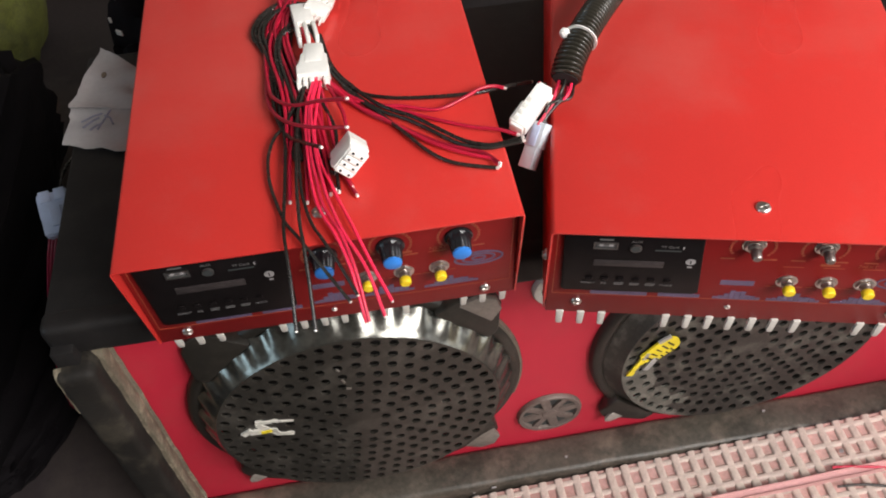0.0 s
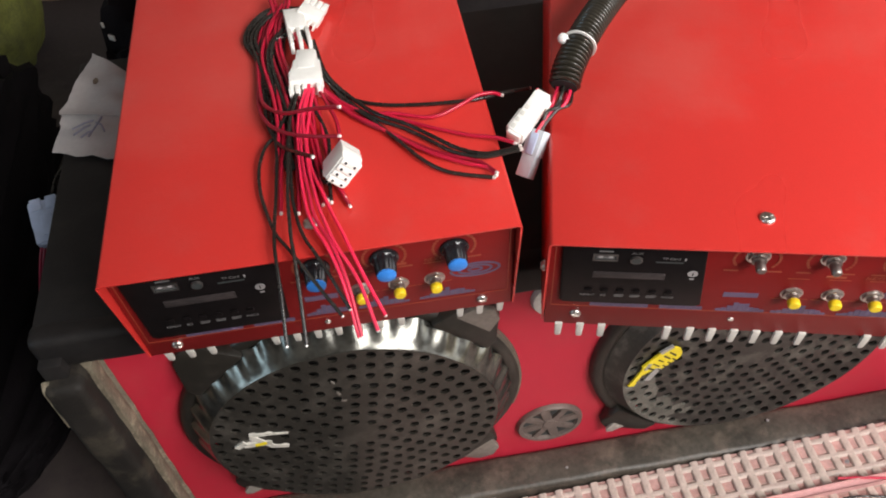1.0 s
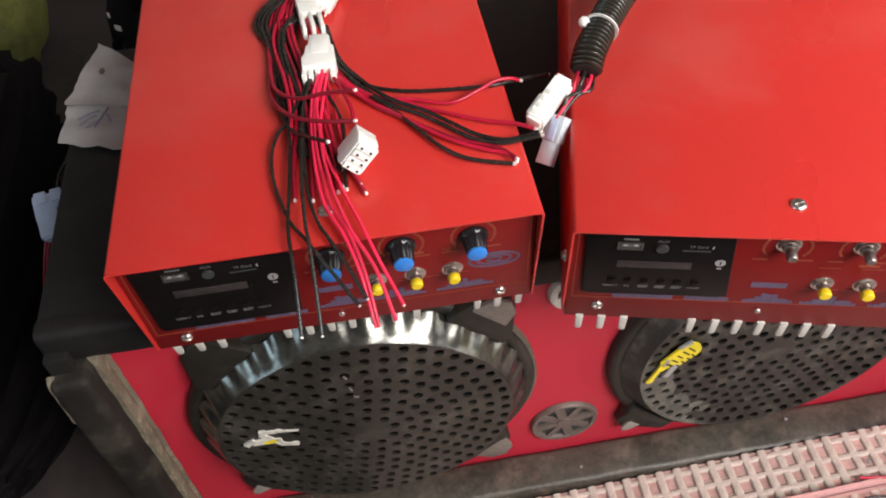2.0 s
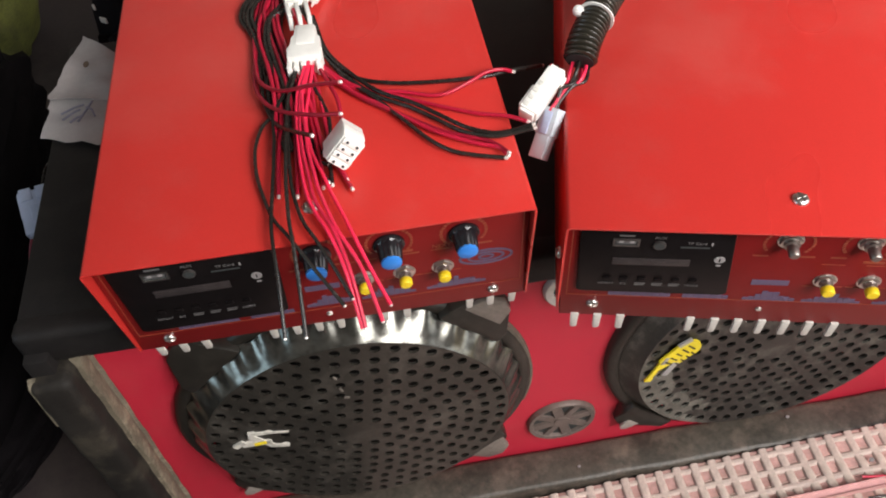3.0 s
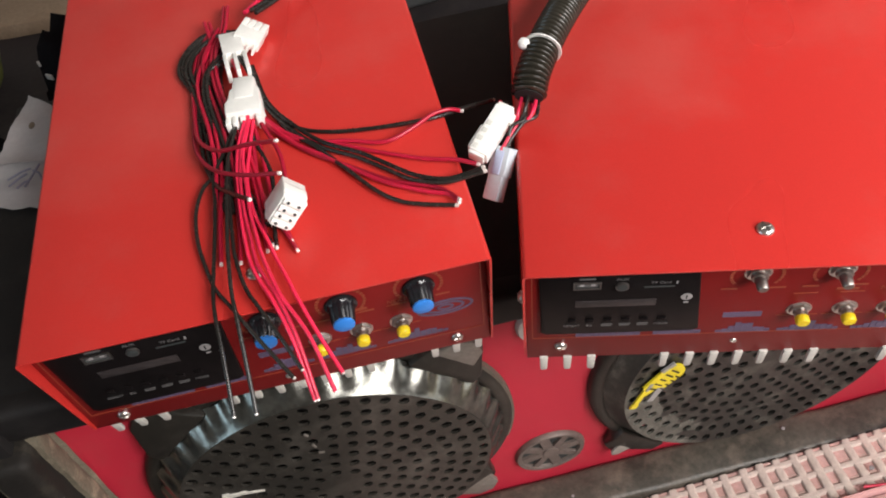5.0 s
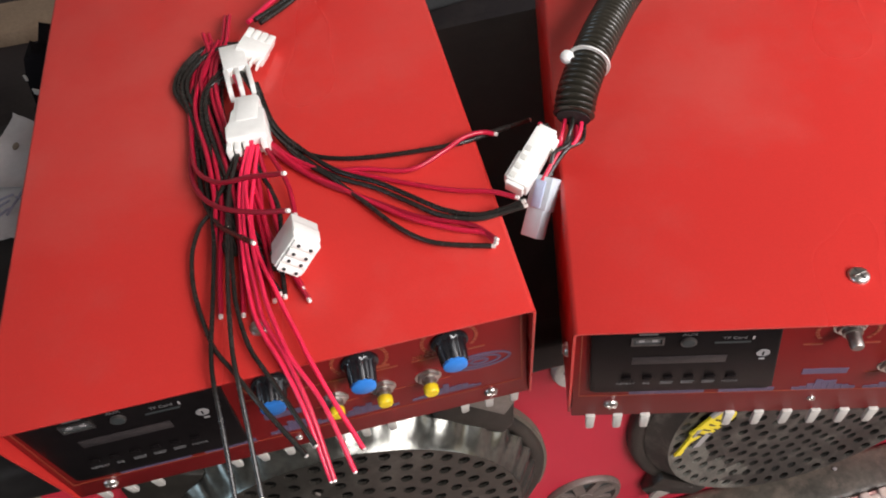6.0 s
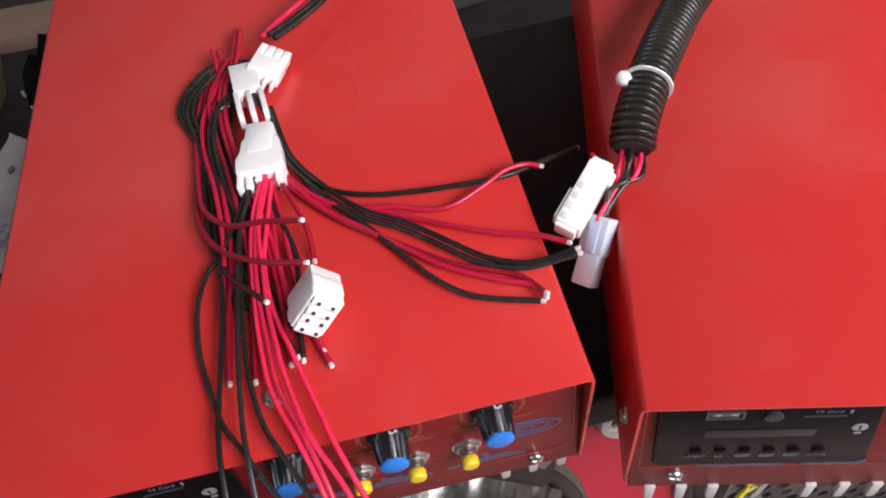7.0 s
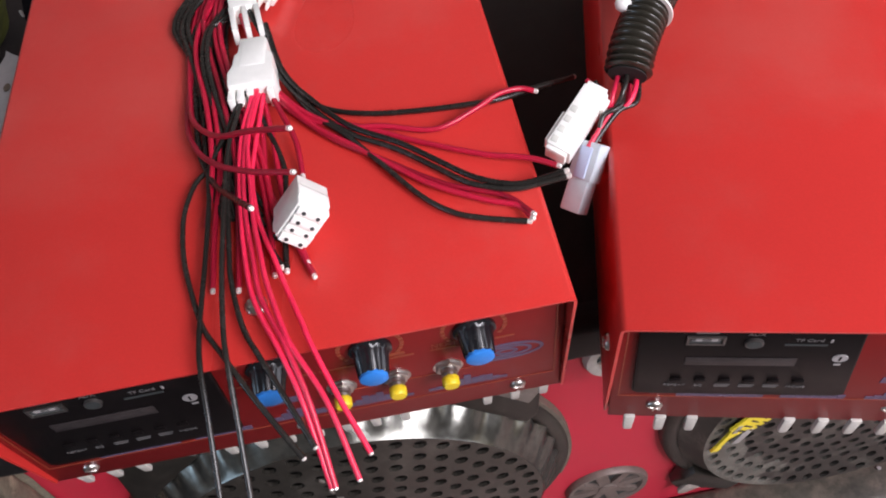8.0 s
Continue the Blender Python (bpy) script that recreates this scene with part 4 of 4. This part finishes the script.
# Dark under-layer; its reds carry the bundle's inner shade as colour.
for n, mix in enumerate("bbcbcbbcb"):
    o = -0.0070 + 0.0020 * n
    wires(har, [("black" if mix == "b" else "shaded_red", [(0.1150 + o * 0.4, 0.2120, 0.4480), (0.1010 + o, 0.1960, 0.4465), (0.0995 + o, 0.1680, 0.4455), (0.1035 + o, 0.1380, 0.4450), (0.1070 + o * 0.8, 0.1080, 0.4445), (0.1110 + o * 0.6, 0.0800, 0.4440)])], tips=False)
wires(har, FALL, 0.00108, bare=0.0005)
wires(har, SUPPLY, 0.0016, False)
c1 = part("connector", box(-0.0100, 0.0100, -0.0100, 0.0060, 0, 0.009, 0.0006), "nylon", har, "white four-way nylon connector with split fingers", pose(0.1285, 0.2130, 0.4480, -8, 22, -24) @ Matrix.Scale(0.84, 4))
for k in range(4):
    part("finger", box(-0.0098 + k * 0.0050, -0.0098 + k * 0.0050 + 0.0044, 0.0055, 0.0165, 0.001, 0.0095, 0.0005), "nylon", c1)
for x in (-0.0090, -0.0030, 0.0030, 0.0078):
    part("prong", box(x - 0.0008, x + 0.0008, -0.0175, -0.0095, 0.001, 0.0060, 0.0003), "nylon", c1)
c2 = part("connector", box(-0.0068, 0.0068, -0.0020, 0.0225, 0, 0.010, 0.0006), "nylon", har, "white nylon connector with long open prongs", pose(0.1195, 0.1915, 0.4480, -3, 4, 6))
for x in (-0.0060, 0.0, 0.0060):
    part("prong", box(x - 0.0013, x + 0.0013, -0.0210, -0.0010, 0.001, 0.0098, 0.0004), "nylon", c2)
wires(har, [("red", [(0.1155, 0.2010, 0.4540), (0.1180, 0.1900, 0.4530), (0.1205, 0.1780, 0.4515), (0.1215, 0.1680, 0.4500)]),
            ("black", [(0.1195, 0.2020, 0.4545), (0.1225, 0.1900, 0.4540), (0.1260, 0.1790, 0.4520), (0.1290, 0.1700, 0.4490)])], 0.0014, False)
def housing(outline, h, bevel=0.0006):
    """A block with the plan (x, y), from z = 0 up to h."""
    b = prism(outline, -h, 0, bevel)
    b.transform(Matrix.Rotation(radians(-90), 4, "X"))
    return b


c3 = part("connector", housing([(-0.0060, 0.0188), (0.0052, 0.0188), (0.0068, 0.0165), (0.0072, 0.0080), (0.0094, 0.0062), (0.0098, -0.0040), (0.0108, -0.0058), (0.0100, -0.0130), (-0.0100, -0.0130), (-0.0106, -0.0045), (-0.0088, 0.0000), (-0.0080, 0.0075), (-0.0066, 0.0090)], 0.0132), "nylon", har, "white stepped nylon connector with wires leaving it", pose(0.1236, 0.1430, 0.4468, 0, 0, -4))
part("shoulder", box(-0.0050, 0.0062, -0.0010, 0.0170, 0.0126, 0.0136, 0.0005), "nylon", c3)
for x in (-0.0088, -0.0048, -0.0006, 0.0084):
    part("socket", box(x - 0.0015, x + 0.0015, -0.0165 - 0.003 * (x < -0.004), -0.0125, 0.001, 0.0105, 0.0004), "nylon", c3)


def framed(origin, along, rows):
    """A turned frame: y runs against `along`, x as near `rows` as it can."""
    y = -Vector(along).normalized()
    x = Vector(rows)
    x = (x - y * x.dot(y)).normalized()
    return Matrix.Translation(Vector(origin)) @ Matrix((x, y, x.cross(y))).transposed().to_4x4()


c4m = framed((0.1413, 0.0650, 0.4655), (0.04, -1.0, 0.20), (-0.68, 0.0, -0.73)) @ pose(0.0097, -0.0090, 0)
c4 = part("connector", housing([(-0.0097, 0.0090), (0.0093, 0.0090), (0.0097, 0.0016), (0.0105, 0.0010), (0.0105, -0.0046), (0.0088, -0.0052), (0.0088, -0.0090), (-0.0092, -0.0090), (-0.0092, -0.0050), (-0.0101, -0.0046), (-0.0101, 0.0024), (-0.0097, 0.0030)], 0.0136, 0.0007), "nylon", har, "white nylon connector with eight pin holes", c4m)
for j in range(4):
    part("socket", box(-0.0086 + j * 0.0044, -0.0048 + j * 0.0044, -0.0106 - 0.0006 * (j % 2), -0.0086, 0.0008, 0.0128 - 0.0012 * (j % 2), 0.0006), "nylon", c4)
part("ridge", box(0.0040, 0.0080, -0.0070, 0.0010, 0.0134, 0.0146, 0.0004), "nylon", c4)
for i in range(2):
    for j in range(4):
        part("pin_hole", PIN, None, c4, "dark pin hole", pose(-0.0067 + j * 0.0044, -0.0107 - 0.0006 * (j % 2), 0.0036 + i * 0.0060))

# corrugated conduit and its connectors
con = thing("conduit_harness", pose(0, 0, 0), "black corrugated conduit with white tie, wires and connectors at its mouth", "conduit")
cpath = spline([(0.281, 0.094, 0.4575), (0.2875, 0.1065, 0.4635), (0.3045, 0.1310, 0.4685), (0.328, 0.163, 0.4675), (0.346, 0.183, 0.4670), (0.374, 0.216, 0.4640), (0.402, 0.280, 0.4570), (0.412, 0.350, 0.4535)], 150)
dist = [0.0]
for p, q in zip(cpath, cpath[1:]):
    dist.append(dist[-1] + (q - p).length)
part("conduit", sweep(cpath, lambda i: 0.0090 + 0.0024 * (abs(math.sin(dist[i] * math.pi / 0.0031)) ** 0.8 - 0.5), 24), "conduit", con, "black corrugated plastic conduit", smooth=60)
part("mouth", sweep([cpath[0] + (cpath[0] - cpath[3]).normalized() * s for s in (0.0004, 0.0008)], 0.0082, 20), "cone", con)
k = 240
tie = part("cable_tie", sweep([cpath[k - 2], cpath[k], cpath[k + 2]], 0.0113, 28), "tie", con, "white cable tie")
part("tie_head", join(bmesh.new(), lathe([(0.0002, -0.0036), (0.0022, -0.0030), (0.0034, -0.0010), (0.0034, 0.0012), (0.0022, 0.0030), (0.0002, 0.0036)], 16)), "tie", tie, m=pose(cpath[k].x - 0.0105, cpath[k].y + 0.001, cpath[k].z + 0.0052, 20, 0, 40))
c5 = part("connector", box(-0.0062, 0.0050, -0.0165, 0.0150, 0, 0.0100, 0.0006), "nylon", con, "white four-way nylon connector with side windows", framed((0.2560, 0.0788, 0.4540), (-0.687, -0.681, -0.255), (0.69, -0.67, -0.20)) @ pose(0.0008, 0, -0.0100))
part("tab", box(-0.0056, 0.0036, 0.0145, 0.0172, 0.0010, 0.0092, 0.0005), "nylon", c5)
part("tab", box(-0.0056, 0.0036, -0.0184, -0.0162, 0.0010, 0.0092, 0.0005), "nylon", c5)
part("wing", box(0.0046, 0.0066, 0.0080, 0.0138, 0.0010, 0.0085, 0.0005), "nylon", c5)
part("step", box(-0.0078, -0.0058, -0.0150, 0.0000, 0.0005, 0.0082, 0.0005), "nylon", c5)
for k in range(4):
    part("side_window", box(-0.0054, -0.0024, -0.0150 + k * 0.0052, -0.0120 + k * 0.0052, 0.0090, 0.0103, 0.0003), "nylon_shade", c5, "greyish window")
c6 = part("connector", box(-0.0050, 0.0050, -0.0130, 0.0020, 0, 0.0070, 0.0006), "nylon_clear", con, "translucent white two-way connector", framed((0.2530, 0.0641, 0.4338), (-0.43, -0.57, -0.695), (0.60, -0.74, 0.29)) @ pose(0, -0.0020, -0.0070))
part("step", box(-0.0058, 0.0062, 0.0010, 0.0172, 0, 0.0074, 0.0006), "nylon_clear", c6)
part("latch", box(-0.0028, 0.0030, 0.0015, 0.0150, 0.0066, 0.0080, 0.0005), "nylon_blue", c6, "bluish latch face")
part("nib", box(-0.0064, -0.0048, -0.0120, -0.0090, 0.001, 0.0050, 0.0004), "nylon_clear", c6)
CON = []
for i, (dx, dz) in enumerate(((-0.004, 0.002), (0.0, 0.004), (0.004, 0.001), (0.001, -0.003), (0.005, -0.002), (-0.002, -0.001))):
    e = (0.2665 + 0.003 * (i % 2), 0.103 - 0.002 * i, 0.450) if i < 3 else (0.2585 + 0.0025 * (i - 3), 0.068 + 0.001 * i, 0.443)
    CON.append((("red", "black", "red", "red", "black", "black")[i], [(0.2830 + dx, 0.099, 0.4535 + dz), (0.2775 + dx, 0.088 - 0.001 * i, 0.4530 + dz), (0.2735 + dx * 0.8 - 0.001 * i, 0.085 - 0.001 * i, 0.4500), e]))
wires(con, CON, 0.0011, False)

# connector hanging by the cabinet's side
side = thing("hanging_connector", pose(0.0065, 0, 0), "bluish white connector with red wires, darkened as if shaded, hanging beside the cabinet", "connector")
connector(0.0270, 0.0400, 0.014, 2, "nylon_blue", side, "bluish white two-way connector", pose(-0.1420, 0.2500, 0.2430, 22, 0, 12))
# Red wires coloured dark in place of the shade beside the cabinet.
SIDE = []
for i in range(5):
    o = i * 0.0028
    SIDE.append(("shaded_red", [(-0.1460 + o, 0.242, 0.247), (-0.1530 + o, 0.222, 0.232), (-0.1690 + o * 0.8, 0.206, 0.186), (-0.1840 + o * 0.8, 0.192, 0.132), (-0.1950 + o * 0.8, 0.182, 0.082), (-0.2020 + o * 1.6, 0.180 - o, 0.030)]))
SIDE.append(("black", [(-0.1400, 0.268, 0.258), (-0.1360, 0.290, 0.264), (-0.1310, 0.320, 0.252), (-0.1300, 0.350, 0.200), (-0.1330, 0.370, 0.120)]))
wires(side, SIDE, 0.0014, False)

# ---------------------------------------------------------------- loose things
def sheet(name, corners, mat, label, category, sag=0.003, seed=0.0, n=14):
    """A thin crumpled sheet between four corners."""
    b = bmesh.new()
    a, c, d, e = [Vector(q) for q in corners]
    grid = []
    for i in range(n + 1):
        row = []
        for j in range(n + 1):
            u, v = i / n, j / n
            p = (a * (1 - u) + c * u) * (1 - v) + (e * (1 - u) + d * u) * v
            p += Vector((0.004 * noise.noise(Vector((v * 6, seed, 1))), 0.003 * noise.noise(Vector((u * 7, seed, 5))), sag * (0.6 + noise.noise(Vector((u * 3 + seed, v * 3, 0))))))
            row.append(b.verts.new(p))
        grid.append(row)
    for i in range(n):
        for j in range(n):
            b.faces.new((grid[i][j], grid[i + 1][j], grid[i + 1][j + 1], grid[i][j + 1]))
    bmesh.ops.recalc_face_normals(b, faces=b.faces)
    ext = bmesh.ops.extrude_face_region(b, geom=b.faces[:])
    for v in ext["geom"]:
        if isinstance(v, bmesh.types.BMVert):
            v.co.z += 0.0006
    ob = thing(name, pose(0, 0, 0), label, category)
    part("sheet", b, mat, ob, smooth=60)
    return ob


pz = ZT + 0.001
p1 = sheet("paper_note", [(-0.088, 0.219, pz), (0.000, 0.188, pz), (0.005, 0.252, pz + 0.002), (-0.084, 0.264, pz + 0.002)], "paper", "creased white paper note with a pen scribble, on the cabinet", "paper", 0.003, 2.0)
b = bmesh.new()
for q in (((-0.074, 0.247), (-0.058, 0.255)), ((-0.072, 0.240), (-0.060, 0.250)), ((-0.060, 0.236), (-0.052, 0.258)), ((-0.056, 0.252), (-0.048, 0.240)), ((-0.066, 0.236), (-0.058, 0.242))):
    s = Vector((q[0][0], q[0][1] - 0.008, pz + 0.0058))
    t = Vector((q[1][0], q[1][1] - 0.008, pz + 0.0058))
    join(b, sweep([s, (s + t) / 2 + Vector((0.001, 0.002, 0)), t], 0.0008, 5))
part("scribble", b, "ink", p1, "blue pen strokes")
p2 = sheet("paper_note", [(-0.086, 0.258, pz + 0.004), (0.005, 0.240, pz + 0.004), (0.000, 0.268, pz + 0.005), (-0.068, 0.334, pz + 0.005)], "paper", "torn white paper scrap with a brown spot, on the cabinet", "paper", 0.005, 9.0)
part("spot", join(bmesh.new(), lathe([(0.004, 0), (0.004, 0.0006)], 16), pose(-0.060, 0.292, pz + 0.0098, 90, 0, 0) @ Matrix.Diagonal((0.55, 1, 0.95, 1))), "stain", p2, "small brown spot")


def lump_mesh(size, rough=0.25, seed=0.0, cut=5):
    """A crumpled bulky bundle with a flat underside."""
    b = bmesh.new()
    bmesh.ops.create_cube(b, size=2)
    bmesh.ops.subdivide_edges(b, edges=b.edges[:], cuts=cut * 3, use_grid_fill=True)
    for v in b.verts:
        p = v.co.copy()
        s = p.normalized() * (0.62 + 0.38 / max(abs(c) for c in p.normalized()) * 0.8)
        k = 1 + rough * noise.noise(p * 1.6 + Vector((seed, 0, 0))) + rough * 0.5 * noise.noise(p * 4.2 + Vector((0, seed, 0)))
        v.co = Vector((s.x * size[0] * k, s.y * size[1] * k, max(0.0, (s.z + 0.9) * size[2] * k)))
    return b


def lump(name, m, size, mat, label, category, rough=0.25, seed=0.0, cut=5):
    ob = thing(name, m, label, category)
    part("body", lump_mesh(size, rough, seed, cut), mat, ob, smooth=50)
    return ob


bag = lump("black_bag", pose(-0.365, 0.30, 0), (0.155, 0.42, 0.115), "black_cloth", "crumpled black cloth bag on the floor beside the cabinet", "bag", 0.22, 3.0)
lump("green_bag", pose(-0.425, 0.86, 0), (0.13, 0.14, 0.12), "green", "crumpled olive green sack on the floor", "bag", 0.12, 7.0)
part("flap", lump_mesh((0.052, 0.12, 0.030), 0.2, 11.0), "black_cloth", bag, "loose black cloth flap", pose(0.127, -0.10, 0, 0, 0, -24), 50)
tall = lump("black_sack", pose(-0.030, 0.402, 0), (0.058, 0.056, 0.200), "black_cloth", "tall crumpled black cloth sack standing behind the cabinet", "bag", 0.10, 5.0, 3)
for x, y, z, w in ((-0.034, -0.026, 0.356, 0.0012), (-0.026, -0.040, 0.351, 0.0034)):
    part("stud", box(-w, w, -0.0007, 0.0007, 0, 0.0050, 0.0003), "tab_white", tall, "small pale buckle", pose(x, y, z, 0, 0, -35))


def plank():
    ob = thing("wooden_plank", pose(-0.30, 1.065, 0, 0, 0, -6), "weathered tan wooden plank lying on the floor", "plank")
    b = box(-0.55, 0.30, -0.045, 0.045, 0.001, 0.026, 0.003)
    bmesh.ops.subdivide_edges(b, edges=[e for e in b.edges if abs((e.verts[0].co - e.verts[1].co).x) > 0.1], cuts=24, use_grid_fill=True)
    for v in b.verts:
        v.co += noise.noise_vector(v.co * 14) * 0.003
        v.co.z = max(v.co.z, 0.0)
    part("board", b, "wood", ob)
    return ob


plank()
crate = thing("grey_case", pose(0.36, 0.98, 0, 0, 0, 8), "dull grey plastic case on the floor behind", "case")
part("body", box(-0.16, 0.16, -0.10, 0.10, 0.0, 0.10, 0.012, 3), "grey_box", crate)
part("lid", box(-0.163, 0.163, -0.103, 0.103, 0.1004, 0.118, 0.006, 3), "grey_box", crate)
part("strap", box(-0.02, 0.005, -0.106, 0.106, 0.02, 0.1205, 0.002), "vinyl", crate)

# ---------------------------------------------------------------- plastic mat
MZ = 0.020
mat_ob = thing("plastic_mat", pose(0.10, 0.0165, 0, 0, 0, 1.0) @ pose(0.15, 0, 0, 0, -3.5, 0) @ pose(-0.15, 0, 0), "grubby pinkish moulded plastic grid mat in front of the cabinet", "mat")
under = box(0.0, 0.96, -0.42, 0.0, 0.0005, 0.0166)
for v in under.verts:
    if v.co.z < 0.01:
        v.co.z -= (v.co.x - 0.15) * math.tan(radians(3.5))
part("underside", under, "mat_under", mat_ob, "reddish brown padding under the grid")
PITCH = 0.0165
long_b = worn_bar(0, 0.96, -0.0046, 0.0046, 0.0108, MZ - 0.0012, 0, 0.0012)
LONG = mesh_of(long_b, "strip", M["mat_plastic"], 50)
cb = box(-0.0041, 0.0041, -0.42, 0.0, 0.0108, MZ, 0.0018, 2)
bmesh.ops.subdivide_edges(cb, edges=[e for e in cb.edges if abs((e.verts[0].co - e.verts[1].co).y) > 0.1], cuts=75, use_grid_fill=True)
for v in cb.verts:
    v.co.z += (0.0009 * math.cos(2 * math.pi * v.co.y / PITCH) - 0.0006) * (v.co.z > 0.01)
    v.co += noise.noise_vector(v.co * 60) * 0.0009
CROSS = mesh_of(cb, "strip", M["mat_plastic"], 50)
for j in range(25):
    part("strip", LONG, None, mat_ob, m=pose(0, -0.006 - j * PITCH, random.uniform(-0.0006, 0.0006)))
for i in range(57):
    part("strip", CROSS, None, mat_ob, m=pose(0.008 + i * PITCH, 0, random.uniform(-0.0006, 0.0006), 0, random.uniform(-6, 6), 0))
part("band", worn_bar(0, 0.62, -0.0035, 0.0035, 0, 0.003, 0, 0.0005), "mat_band", mat_ob, "pink plastic strip", pose(0.20, -0.0540, MZ + 0.0008, 0, 0, -0.2))

# scraps on the mat, the floor and the cabinet's edge
scrap = thing("wire_scrap", pose(0.56, -0.0144, 0.019, 0, -3.5) @ pose(-0.56, 0, 0), "cut red and brown wire ends lying on the mat", "wire")
wires(scrap, [("red", [(0.545, -0.008, MZ + 0.004), (0.570, -0.013, MZ + 0.005), (0.600, -0.021, MZ + 0.004), (0.640, -0.040, MZ + 0.004)]),
              ("black", [(0.541, -0.027, MZ + 0.004), (0.565, -0.030, MZ + 0.005), (0.600, -0.040, MZ + 0.004)])], 0.0013, False)
chip = mesh_of(prism([(-0.003, -0.002), (0.001, -0.003), (0.0035, 0.0), (0.001, 0.0025), (-0.0025, 0.002)], -0.0008, 0.0008, 0.0004), "chip", M["print_white"], 30)
for k, (x, y, z, sc, rx, rz) in enumerate(((0.224, 0.0205, 0.0245, 0.9, 20, 0), (0.300, 0.036, 0.0325, 0.5, 80, 30), (0.508, 0.050, 0.0325, 0.6, 80, 10), (0.560, -0.008, MZ + 0.021, 0.8, 70, 50),
                                           (0.205, 0.0200, 0.0200, 0.4, 10, 0), (-0.166, 0.154, 0.0012, 1.6, 90, 70))):
    c = new("paint_chip", chip)
    c.matrix_world = pose(x, y, z, rx, 0, rz) @ Matrix.Scale(sc, 4)
    tagged(c, "small pale chip of plaster", "chip", "pale chips")
